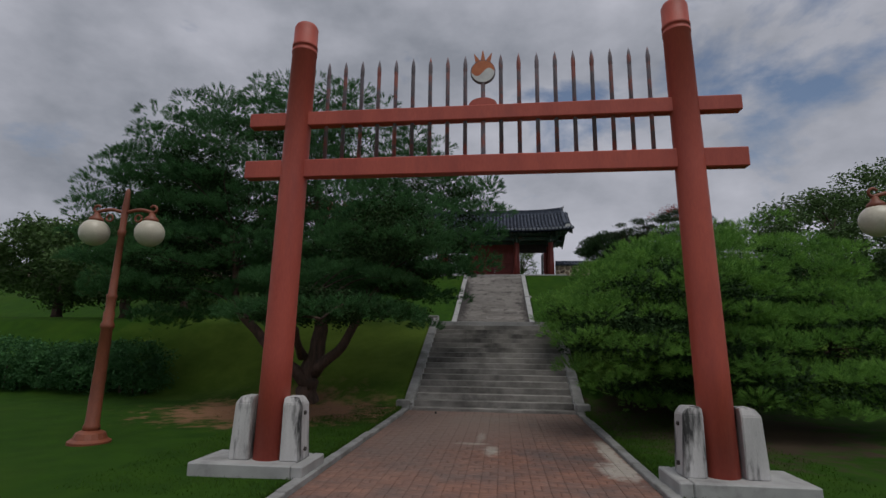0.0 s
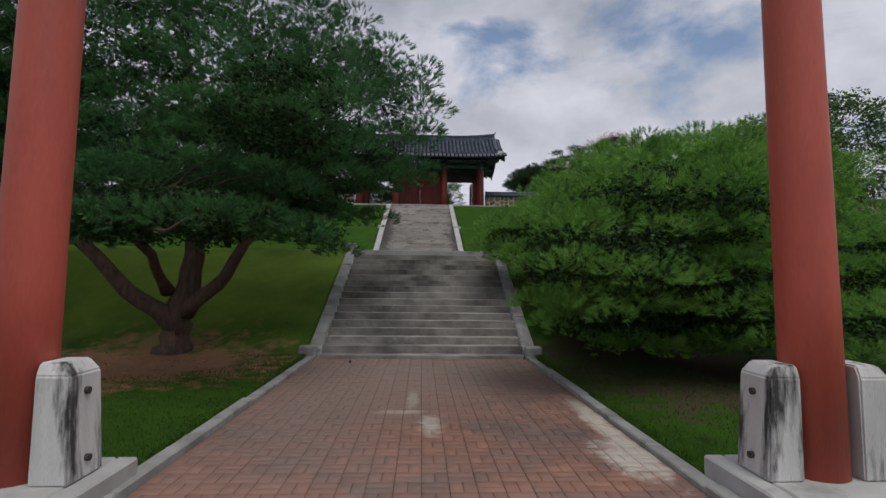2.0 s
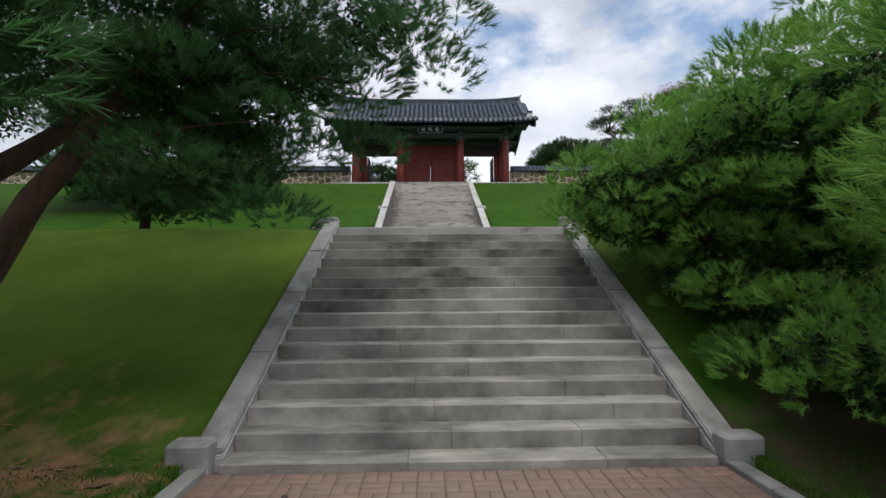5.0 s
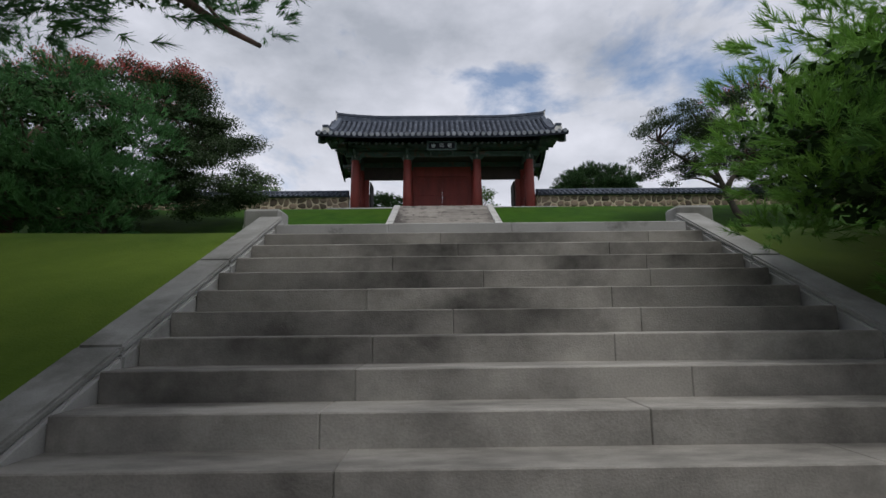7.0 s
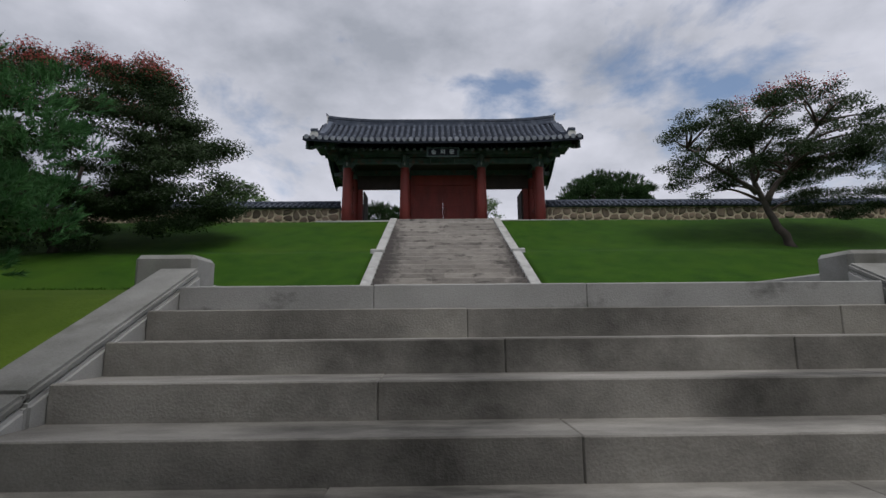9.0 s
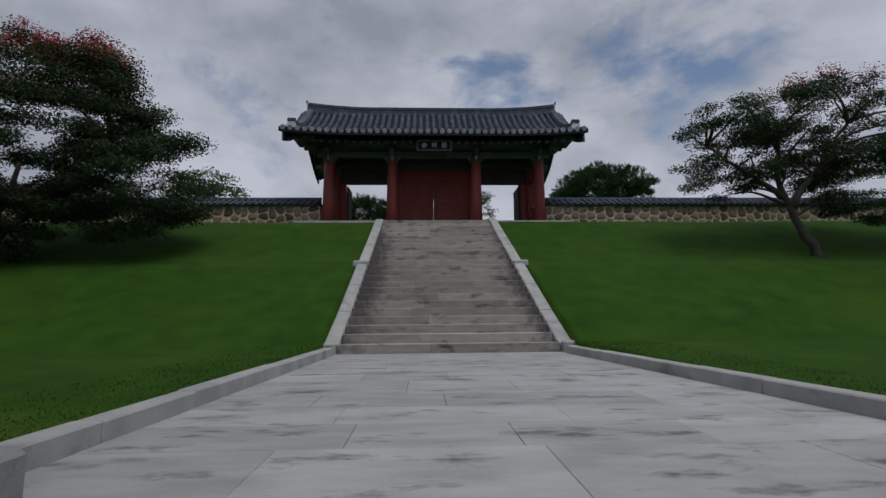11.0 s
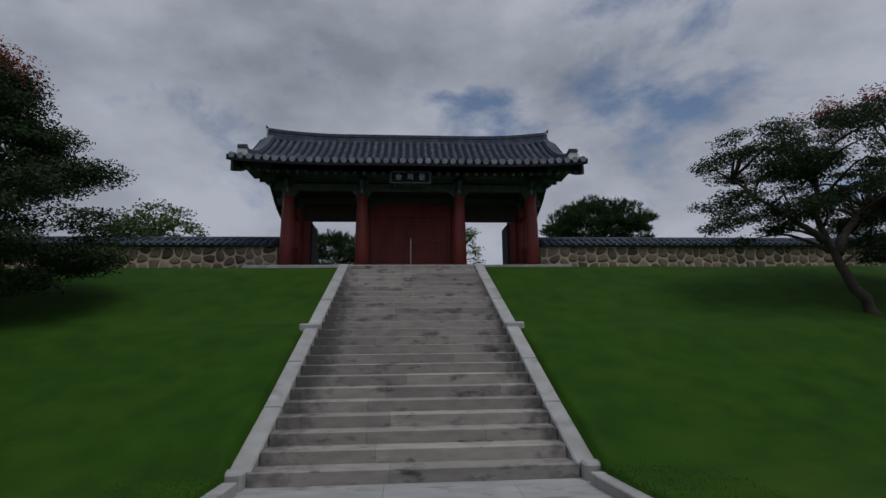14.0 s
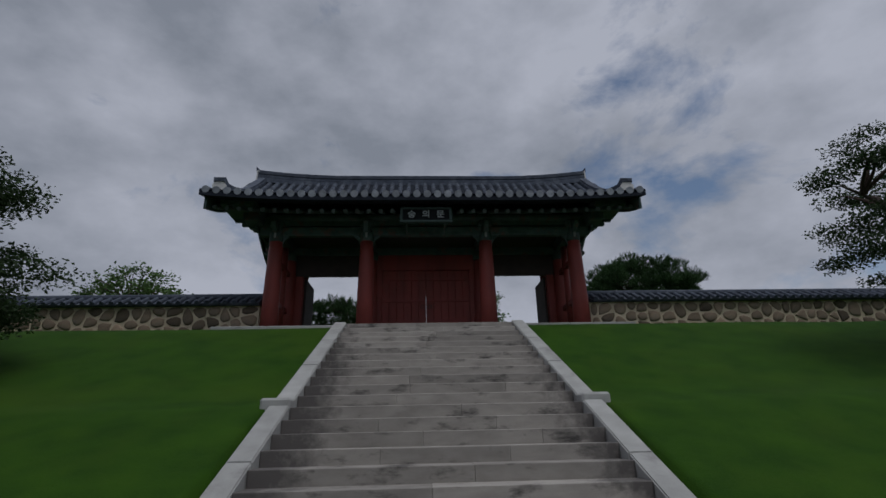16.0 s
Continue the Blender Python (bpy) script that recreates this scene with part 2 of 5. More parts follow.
TILE_END = material("tile_end_disc", (0.36, 0.385, 0.44), (0.2, 0.215, 0.25), scale=9, fine=60, rough=0.7, spread=0.2)
LIME = material("white_lime", (0.7, 0.69, 0.67), (0.5, 0.5, 0.49), scale=5, fine=60, rough=0.9)
MORTAR = material("wall_mortar", (0.66, 0.57, 0.42), (0.52, 0.44, 0.32), scale=4, fine=80, rough=0.95, bump=0.4)
FIELDSTONE = material("wall_fieldstone", (0.3, 0.225, 0.155), (0.15, 0.115, 0.085), scale=4, fine=60, rough=0.9, bump=0.5, spread=0.55, stain=(0.09, 0.085, 0.08), stain_scale=1.5, stain_at=(0.5, 0.7))
BARK = material("pine_bark", (0.12, 0.07, 0.052), (0.04, 0.029, 0.023), scale=7, fine=40, rough=0.95, bump=1.0, stretch=(1.6, 1.6, 0.5))
BRANCH = material("branch_bark", (0.085, 0.055, 0.042), (0.04, 0.028, 0.022), scale=7, fine=40, rough=0.95, bump=0.5)
BARK_PALE = material("myrtle_bark", (0.075, 0.06, 0.05), (0.04, 0.033, 0.028), scale=7, fine=40, rough=0.9, bump=0.4)
NEEDLE = material("pine_needle", (0.09, 0.23, 0.075), (0.032, 0.095, 0.034), scale=1.6, fine=7, rough=0.75, bump=0, spread=0.12, sub=0.3, spec=0.25)
NEEDLE_BRIGHT = material("bush_pine_needle", (0.24, 0.46, 0.085), (0.075, 0.19, 0.04), scale=1.6, fine=7, rough=0.75, bump=0, spread=0.12, sub=0.3, spec=0.25)
# dark fill inside the crowns; shade between the puffs is put into its colour
NEEDLE_SHADE = material("old_inner_needle", (0.045, 0.09, 0.03), (0.022, 0.045, 0.018), scale=1.6, fine=7, rough=0.85, bump=0, spread=0.3, spec=0.1)
NEEDLE_FAR = material("far_pine_needle", (0.05, 0.1, 0.035), (0.025, 0.055, 0.02), scale=1.5, fine=8, rough=0.8, bump=0, spread=0.35, sub=0.2, spec=0.2)
LEAF = material("myrtle_leaf", (0.045, 0.078, 0.028), (0.022, 0.04, 0.016), scale=1.2, fine=8, rough=0.7, bump=0, spread=0.45, sub=0.2, spec=0.3)
LEAF_LIGHT = material("light_leaf", (0.1, 0.17, 0.05), (0.05, 0.1, 0.03), scale=1.2, fine=8, rough=0.7, bump=0, spread=0.4, sub=0.25, spec=0.3)
BLOSSOM = material("red_blossom", (0.4, 0.075, 0.065), (0.24, 0.05, 0.045), scale=3, fine=10, rough=0.8, bump=0, spread=0.3, sub=0.2)
FRAME_TEAL = material("sign_frame_paint", (0.05, 0.075, 0.07), (0.03, 0.048, 0.044), scale=5, fine=60, rough=0.8, spec=0.2)
DULL = material("rafter_end_paint", (0.09, 0.115, 0.11), (0.05, 0.065, 0.06), scale=5, fine=60, rough=0.7, spread=0.3)
LITTER = material("dry_leaf", (0.24, 0.13, 0.07), (0.13, 0.07, 0.04), scale=4, fine=30, rough=0.9, bump=0, spread=0.4)
INK = material("sign_black", (0.012, 0.014, 0.016), (0.008, 0.009, 0.01), scale=4, fine=50, rough=0.9, spec=0.1)
LETTER = material("sign_letter", (0.3, 0.33, 0.33), (0.22, 0.24, 0.24), rough=0.7)


# ---- helpers of this scene ----
def mesh_of(name, bm, mat, smooth=False):
    me = bpy.data.meshes.new(name)
    bm.normal_update()
    bm.to_mesh(me)
    bm.free()
    me.materials.append(mat)
    if smooth:
        me.polygons.foreach_set("use_smooth", [True] * len(me.polygons))
    return me


def part(name, bm, mat, parent=None, label="", smooth=False, kind=""):
    ob = new(name, mesh_of(name, bm, mat, smooth))
    ob.parent = parent
    return tagged(ob, label=label, kind=kind)


def group_at(name, place, label, category, group="", kind=""):
    e = new(name)
    e.location = place
    e.empty_display_size = 0.2
    bpy.context.view_layer.update()
    return tagged(e, label, category, group, kind)


def put(ob, parent):
    """Makes ob a part of parent without moving it."""
    ob.parent = parent
    ob.matrix_parent_inverse = Matrix.Translation(-Vector(parent.location))
    return ob


def box(bm, x0, x1, y0, y1, z0, z1, bevel=0.0):
    vs = [bm.verts.new((x, y, z)) for z in (z0, z1) for y in (y0, y1) for x in (x0, x1)]
    fs = [bm.faces.new([vs[i] for i in f]) for f in ((0, 2, 3, 1), (4, 5, 7, 6), (0, 1, 5, 4), (2, 6, 7, 3), (0, 4, 6, 2), (1, 3, 7, 5))]
    if bevel:
        bmesh.ops.bevel(bm, geom=list({e for f in fs for e in f.edges}), offset=bevel, segments=1, affect="EDGES")
    return vs


def boxed(x0, x1, y0, y1, z0, z1, bevel=0.0):
    bm = bmesh.new()
    box(bm, x0, x1, y0, y1, z0, z1, bevel)
    return bm


def prism(bm, outline, axis, a, b):
    """Pushes a closed outline of (u, v) along an axis from a to b. axis x: u=y v=z; y: u=x v=z; z: u=x v=y."""
    def at(u, v, w):
        return {"x": (w, u, v), "y": (u, w, v), "z": (u, v, w)}[axis]
    lo, hi = [bm.verts.new(at(u, v, a)) for u, v in outline], [bm.verts.new(at(u, v, b)) for u, v in outline]
    k = len(outline)
    bm.faces.new(lo), bm.faces.new(hi[::-1])
    for i in range(k):
        bm.faces.new((lo[i], hi[i], hi[(i + 1) % k], lo[(i + 1) % k]))
    bmesh.ops.recalc_face_normals(bm, faces=bm.faces)
    return bm


def lathe(bm, profile, sides=20, centre=(0, 0)):
    """Turns (radius, z) pairs round the upright through centre."""
    rings = []
    for r, z in profile:
        rings.append([bm.verts.new((centre[0] + r * math.cos(2 * math.pi * i / sides), centre[1] + r * math.sin(2 * math.pi * i / sides), z)) for i in range(sides)])
    for a, b in zip(rings, rings[1:]):
        for i in range(sides):
            bm.faces.new((a[i], a[(i + 1) % sides], b[(i + 1) % sides], b[i]))
    bm.faces.new(rings[0][::-1]), bm.faces.new(rings[-1])
    return bm


def tube(bm, pts, radii, sides=8):
    """A tapered tube through the points."""
    rings = []
    for i, (p, r) in enumerate(zip(pts, radii)):
        d = (Vector(pts[min(i + 1, len(pts) - 1)]) - Vector(pts[max(i - 1, 0)])).normalized()
        u = d.orthogonal().normalized() if abs(d.z) < 0.95 else d.cross(Vector((0, 1, 0))).normalized()
        v = d.cross(u)
        rings.append([bm.verts.new(Vector(p) + r * (u * math.cos(2 * math.pi * k / sides) + v * math.sin(2 * math.pi * k / sides))) for k in range(sides)])
    for a, b in zip(rings, rings[1:]):
        turn = min(range(sides), key=lambda s: sum((a[k].co - b[(k + s) % sides].co).length for k in range(0, sides, 2)))
        for i in range(sides):
            bm.faces.new((a[i], a[(i + 1) % sides], b[(i + 1 + turn) % sides], b[(i + turn) % sides]))
    bm.faces.new(rings[0][::-1]), bm.faces.new(rings[-1])
    return bm


def fast_mesh(name, verts, faces, mat):
    """A mesh from arrays: verts (n, 3), faces (m, k) of one size."""
    me = bpy.data.meshes.new(name)
    verts, faces = np.asarray(verts, np.float32), np.asarray(faces, np.int32)
    m, k = faces.shape
    me.vertices.add(len(verts)), me.loops.add(m * k), me.polygons.add(m)
    me.vertices.foreach_set("co", verts.ravel())
    me.loops.foreach_set("vertex_index", faces.ravel())
    me.polygons.foreach_set("loop_start", np.arange(0, m * k, k, dtype=np.int32))
    me.update(calc_edges=True)
    me.materials.append(mat)
    return me


def mix_fall(v, table):
    """Straight lines between (at, value) pairs."""
    for (a, p), (b, q) in zip(table, table[1:]):
        if v <= b:
            return p if v <= a else p + (q - p) * (v - a) / (b - a)
    return table[-1][1]


# ---- the plan ----
FOOT, TOP1, FOOT2, MID2, TOP2 = 13.19, 18.326, 25.86, 29.8, 33.9
LAND = 2.58
UP = 6.385
MIDX = ((13.12, 0.0), (13.22, 0.03), (18.9, 0.09), (18.96, 0.0), (25.9, -0.17), (60.0, -0.17))
HALF = ((13.12, 2.205), (13.17, 2.15), (18.9, 2.15), (18.96, 2.5), (25.8, 1.97), (26.0, 1.92), (33.9, 1.8), (60.0, 1.8))
BANK = ((12.7, 0.055), (13.4, 0.12), (18.3, 2.5), (19.3, 2.66), (25.6, 2.74), (29.6, 4.45), (30.5, 4.66), (34.3, 6.4), (36.0, 6.58), (60.0, 6.6))


# the lower court, laid out on its own grid that ends at y = 13 at the foot of the stairs
COURT_END, COURT_SCALE = 13.0, 1.05
COURT = Matrix.Translation((0, FOOT, 0)) @ Matrix.Scale(COURT_SCALE, 4) @ Matrix.Translation((0, -COURT_END, 0))
BANK_SIDE = ((13.9, 0.055), (14.7, 0.15), (17.3, 2.45), (18.3, 2.64), (20.0, 2.67))


def axis_x(y):
    return mix_fall(y, MIDX)


def half_w(y):
    return mix_fall(y, HALF)


def bank_z(x, y):
    side = abs(x)
    z = mix_fall(y, BANK)
    if y < 20:
        out = min(max((side - 5.5) / 4.0, 0.0), 1.0)
        out = out * out * (3 - 2 * out)
        z += (mix_fall(y, BANK_SIDE) - z) * out
    return z + 0.05 * noise.noise((x * 0.3, y * 0.3, 0.0))


def build_ground():
    us = sorted({s * u for s in (-1, 1) for u in [0, 0.5, 0.985, 1.0] + [1 + 0.12 + 0.35 * i for i in range(60)] + [24, 28, 34, 42, 60, 100, 200, 500, 1500]})
    ys = [-1500, -300, -100, -40, -20] + [-12 + 0.4 * i for i in range(150)] + [50, 60, 80, 120, 250, 600, 1500]
    verts, faces = [], []
    for y in ys:
        c, w = axis_x(y), half_w(y) + (0.16 if y < 13.12 or 18.95 < y < 25.7 else 0.3)
        for u in us:
            x = c + u * w if abs(u) <= 1 else c + math.copysign(w + abs(u) - 1, u)
            z = bank_z(x, y) if abs(x) < 60 else mix_fall(y, BANK)
            if abs(u) < 0.99:
                z = -0.15 if y < 13.0 else (z - 1.0 if y < 40 else z)
            elif abs(u) <= 1.0 and y < 13.0:
                z = min(z, 0.03)
            verts.append((x, y, z))
    k = len(us)
    for j in range(len(ys) - 1):
        for i in range(k - 1):
            a = j * k + i
            faces.append((a, a + 1, a + k + 1, a + k))
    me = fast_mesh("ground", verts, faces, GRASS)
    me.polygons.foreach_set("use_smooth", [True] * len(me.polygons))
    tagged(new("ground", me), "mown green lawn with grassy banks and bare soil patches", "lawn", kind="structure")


def build_path():
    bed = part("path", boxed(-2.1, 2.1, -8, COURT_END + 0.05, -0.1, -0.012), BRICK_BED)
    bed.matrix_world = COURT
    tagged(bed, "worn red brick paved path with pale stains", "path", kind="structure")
    return bed


def build_kerbs():
    rng = random.Random(3)
    for s in (-1, 1):
        k = tagged(new("kerb"), "weathered grey granite kerb beside the brick path", "kerb", "path kerbs", "structure")
        k.matrix_world = COURT
        y = -8.0
        while y < COURT_END - 0.05:
            y1 = min(y + rng.uniform(0.85, 1.05), COURT_END - 0.02)
            h = rng.uniform(0.05, 0.075)
            part("kerb_stone", boxed(*sorted((s * 2.1, s * 2.24)), y + 0.006, y1 - 0.006, -0.1, h, 0.012), KERB, k)
            y = y1
    for s in (-1, 1):
        k = tagged(new("kerb"), "light grey granite edging beside the stone landing", "kerb", "landing kerbs", "structure")
        y = 18.97
        while y < FOOT2 - 0.3:
            y1 = min(y + rng.uniform(0.9, 1.2), FOOT2 - 0.25)
            bm = bmesh.new()
            a0, a1 = (axis_x(q) + s * half_w(q) for q in (y + 0.005, y1 - 0.005))
            prism(bm, [(a0, y + 0.005), (a1, y1 - 0.005), (a1 + s * 0.17, y1 - 0.005), (a0 + s * 0.17, y + 0.005)], "z", LAND - 0.1, LAND + 0.13 + rng.uniform(-0.006, 0.006))
            bmesh.ops.bevel(bm, geom=bm.edges[:], offset=0.012, segments=1, affect="EDGES")
            part("kerb_stone", bm, STRINGER, k)
            y = y1


def flight(name, label, y0, z0, rises, treads, mat, seed, last=None):
    """A flight of stone steps; each step is laid from separate blocks with open joints."""
    rng = random.Random(seed)
    thing = tagged(new(name), label, "stairs", kind="structure")
    y, z = y0, z0
    for i, (rise, tread) in enumerate(zip(rises, treads)):
        if last and i == len(rises) - 1:
            mat = last
        z1 = z + rise
        c, w = axis_x(y), half_w(y) - 0.004
        x = c - w
        cut = []
        while x < c + w - 0.5:
            x += rng.uniform(1.1, 2.2)
            cut.append(min(x, c + w))
        if cut[-1] < c + w:
            cut[-1] = c + w
        x = c - w
        for q in cut:
            jog = rng.uniform(-0.0015, 0.0015)
            part("step_block", boxed(x + 0.0006, q - 0.0006, y + jog, y + tread + 0.12, z - 0.12, z1 + rng.uniform(-0.0015, 0.0015), 0.006), mat, thing)
            x = q
        y, z = y + tread, z1
    return thing


def slope_stringer(name, label, side, ys, zs, width, over, inner, mat, drop=0.5):
    """A sloping stone slab beside a flight, in lengths, from (ys[0], zs[0]) to (ys[1], zs[1])."""
    thing = tagged(new(name), label, "stringer", kind="structure")
    k = max(2, round((ys[1] - ys[0]) / 1.3))
    for i in range(k):
        a, b = (ys[0] + (ys[1] - ys[0]) * (i + q) / k for q in (0.002, 0.998))
        za, zb = (zs[0] + (zs[1] - zs[0]) * (q - ys[0]) / (ys[1] - ys[0]) + over for q in (a, b))
        bm = bmesh.new()
        xa, xb = (axis_x(q) + side * (half_w(q) + inner) for q in (a, b))
        v = [bm.verts.new(p) for p in ((xa, a, za - drop), (xa + side * width, a, za - drop), (xb + side * width, b, zb - drop), (xb, b, zb - drop),
                                       (xa, a, za), (xa + side * width, a, za), (xb + side * width, b, zb), (xb, b, zb))]
        for f in ((0, 3, 2, 1), (4, 5, 6, 7), (0, 1, 5, 4), (1, 2, 6, 5), (2, 3, 7, 6), (3, 0, 4, 7)):
            bm.faces.new([v[q] for q in f])
        bmesh.ops.recalc_face_normals(bm, faces=bm.faces)
        bmesh.ops.bevel(bm, geom=bm.edges[:], offset=0.014, segments=2, affect="EDGES")
        part("stringer_stone", bm, mat, thing)
    return thing


def build_stairs():
    flight("stairs_lower", "wide flight of weathered grey granite steps", FOOT, 0.0, [0.068] + [0.157] * 16, [0.321] * 16 + [0.36], STEP, 11, SLAB)
    n2 = 24
    rise = (UP - LAND) / n2
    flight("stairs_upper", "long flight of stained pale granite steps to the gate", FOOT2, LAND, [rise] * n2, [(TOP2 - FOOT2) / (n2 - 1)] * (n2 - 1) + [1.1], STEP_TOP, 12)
    for s in (-1, 1):
        slope_stringer("stringer", "sloping grey granite side slab of the lower stairs", s, (FOOT + 0.1, TOP1 + 0.28), (0.1, LAND + 0.1), 0.25, 0.0, 0.0, STRINGER)
        slope_stringer("stringer_coping", "dark weathered granite coping on the stair side slab", s, (FOOT + 0.12, TOP1 + 0.28), (0.125, LAND + 0.113), 0.262, 0.035, 0.012, KERB, 0.05)
        slope_stringer("stringer", "sloping pale granite side slab of the upper stairs", s, (FOOT2 + 0.05, MID2 - 0.1), (LAND + 0.1, 4.46), 0.26, 0.05, 0.0, STRINGER)
        slope_stringer("stringer", "sloping pale granite side slab of the upper stairs", s, (MID2 + 0.1, TOP2 + 0.05), (4.55, UP + 0.02), 0.26, 0.03, 0.0, STRINGER)
        for y, z, d, wd, h in ((FOOT - 0.06, 0.0, 0.24, 0.36, 0.26), (TOP1 + 0.29, LAND, 0.32, 0.41, 0.24), (FOOT2 - 0.16, LAND, 0.24, 0.36, 0.2), (MID2 - 0.1, 4.2, 0.26, 0.38, 0.4)):
            a = axis_x(y) + s * (half_w(y) + (0.05 if TOP1 < y < 20 else 0.0))
            bm = boxed(*sorted((a + s * 0.0, a + s * wd)), y, y + d, z - 0.2, z + h, 0.03)
            tagged(part("end_block", bm, KERB if y < 20 else STRINGER), "squat granite end block of the stair side slab", "stone block", "stair end blocks", "structure")


def build_landing():
    rng = random.Random(5)
    slab = tagged(new("pavement"), "landing paved with large grey granite slabs", "pavement", kind="structure")
    y = TOP1 + 0.485
    while y < FOOT2 + 0.05:
        y1 = min(y + rng.choice((0.6, 0.75, 0.9)), FOOT2 + 0.12)
        c, w = axis_x(max(y, 18.97)), half_w(max(y, 18.97)) + 0.02
        x = c - w
        while x < c + w - 0.05:
            x1 = min(x + rng.uniform(0.9, 1.7), c + w)
            if c + w - x1 < 0.35:
                x1 = c + w
            part("slab", boxed(x + 0.0015, x1 - 0.0015, y + 0.0015, y1 - 0.0015, LAND - 0.1, LAND + rng.uniform(-0.002, 0.001), 0.003), SLAB, slab)
            x = x1
        y = y1
    part("slab", boxed(-2.8, 2.8, TOP1 + 0.4, FOOT2 + 0.2, LAND - 0.3, LAND - 0.02), BRICK_BED, slab)
    part("slab", boxed(-2.0, 1.66, TOP2 + 0.8, 35.0, UP - 0.3, UP - 0.004), STEP_TOP, slab)


# ---- the red spiked gate ----
def build_gate():
    gate = tagged(new("spiked_gate"), "tall red wooden gate with spiked top rails and a round emblem", "gate")
    gate.matrix_world = COURT
    Y, GX = 6.38, 0.045
    for s in (-1, 1):
        bm = bmesh.new()
        lathe(bm, [(0.205, 0.2), (0.2, 1.5), (0.188, 4.0), (0.178, 5.94), (0.186, 5.945), (0.186, 5.985), (0.172, 5.99), (0.172, 6.03), (0.186, 6.035), (0.186, 6.075), (0.176, 6.08),
                   (0.174, 6.36), (0.15, 6.41), (0.1, 6.43)], 28)
        for v in bm.verts:
            v.co.x += GX + s * (2.8 - 0.02 * v.co.z)
            v.co.y += Y
        part("post", bm, RED, gate, smooth=True)
    for z0, z1, e in ((4.78, 4.99, 3.42), (4.0, 4.26, 3.44)):
        part("rail", boxed(GX - e, GX + e, Y - 0.075, Y + 0.075, z0, z1, 0.012), RED, gate)
    for k in list(range(-9, 0)) + list(range(1, 10)):
        x = GX + 0.253 * k
        bm = bmesh.new()
        lathe(bm, [(0.03, 4.24), (0.028, 5.52), (0.026, 5.54), (0.031, 5.55), (0.029, 5.66), (0.017, 5.73), (0.002, 5.79)], 8, (x, Y))
        part("spike", bm, SPIKE, gate, "weathered grey spike", smooth=True)
    bm = bmesh.new()
    lathe(bm, [(0.033, 4.24), (0.03, 5.4)], 8, (GX, Y))
    part("emblem_stem", bm, SPIKE, gate)
    bm = bmesh.new()
    prism(bm, [(GX + 0.2 * math.cos(a), 4.985 + 0.12 * math.sin(a)) for a in [math.pi * i / 12 for i in range(13)]], "y", Y - 0.06, Y + 0.06)
    part("rail_boss", bm, RED, gate)
    cz, r = 5.52, 0.165
    wave = [(GX + r * (1 - 2 * i / 16), cz + 0.06 * math.sin(2 * math.pi * i / 16) - 0.01) for i in range(17)]
    upper = [(GX + r * math.cos(a), cz + r * math.sin(a)) for a in [math.pi - math.pi * i / 16 for i in range(1, 16)]]
    lower = [(GX + r * math.cos(a), cz + r * math.sin(a)) for a in [-math.pi * i / 16 for i in range(1, 16)]]
    emblem = part("emblem", lathe_flat(GX, cz, r + 0.012, Y), SPIKE, gate)
    for nm, line, mt in (("emblem_half", wave + upper, ORANGE), ("emblem_half", wave[::-1] + lower, WHITE)):
        bm = bmesh.new()
        prism(bm, line, "y", Y - 0.03, Y + 0.03)
        part(nm, bm, mt, emblem, "orange painted half" if mt is ORANGE else "white painted half")
    for a, tall in ((-0.42, 0.16), (0.0, 0.19), (0.42, 0.16)):
        bm = bmesh.new()
        ca, sa = math.cos(a), math.sin(a)
        pts = [(-0.045, 0.12), (0.045, 0.12), (0.03, 0.2), (0.0, 0.16 + tall), (-0.03, 0.2)]
        prism(bm, [(GX + u * ca + v * sa, cz + v * ca - u * sa) for u, v in pts], "y", Y - 0.018, Y + 0.018)
        part("emblem_flame", bm, ORANGE, emblem)
    for s in (-1, 1):
        pad = tagged(new("gate_base"), "low pale granite base slab under the gate post", "stone base", "gate bases")
        pad.matrix_world = COURT
        for a, b in ((2.19, 2.34), (2.345, 3.68)):
            part("base_block", boxed(*sorted((GX + s * a, GX + s * b)), Y - 0.4, Y + 0.4, -0.1, 0.2, 0.015), STRINGER, pad)
        for o in (-1, 1):
            stone = tagged(new("support_stone"), "white support stone with black weather stains beside the post", "support stone", "gate support stones")
            stone.matrix_world = COURT
            x0 = GX + s * 2.795 + o * 0.212
            bm = bmesh.new()
            v = []
            for z, wi, de, lean in ((0.2, 0.26, 0.36, 0.0), (0.9, 0.225, 0.33, 0.0), (0.985, 0.17, 0.26, 0.0)):
                v.append([bm.verts.new((x0 + o * q, Y + p, z)) for q, p in ((0.0, -de / 2), (wi, -de / 2), (wi, de / 2), (0.0, de / 2))])
            for a, b in zip(v, v[1:]):
                for i in range(4):
                    bm.faces.new((a[i], a[(i + 1) % 4], b[(i + 1) % 4], b[i]))
            bm.faces.new(v[0][::-1]), bm.faces.new(v[-1])
            bmesh.ops.recalc_face_normals(bm, faces=bm.faces)
            bmesh.ops.bevel(bm, geom=bm.edges[:], offset=0.012, segments=2, affect="EDGES")
            part("stone_body", bm, MARBLE, stone)
            for z in (0.33, 0.78):
                bm = bmesh.new()
                xe = x0 + o * (0.25 if z < 0.5 else 0.224)
                tube(bm, [(xe - o * 0.03, Y, z), (xe + o * 0.03, Y, z)], [0.028, 0.026], 8)
                part("bolt", bm, BOLT, stone, "dark rusty bolt end")


def lathe_flat(cx, cz, r, y):
    bm = bmesh.new()
    prism(bm, [(cx + r * math.cos(2 * math.pi * i / 32), cz + r * math.sin(2 * math.pi * i / 32)) for i in range(32)], "y", y - 0.025, y + 0.025)
    return bm


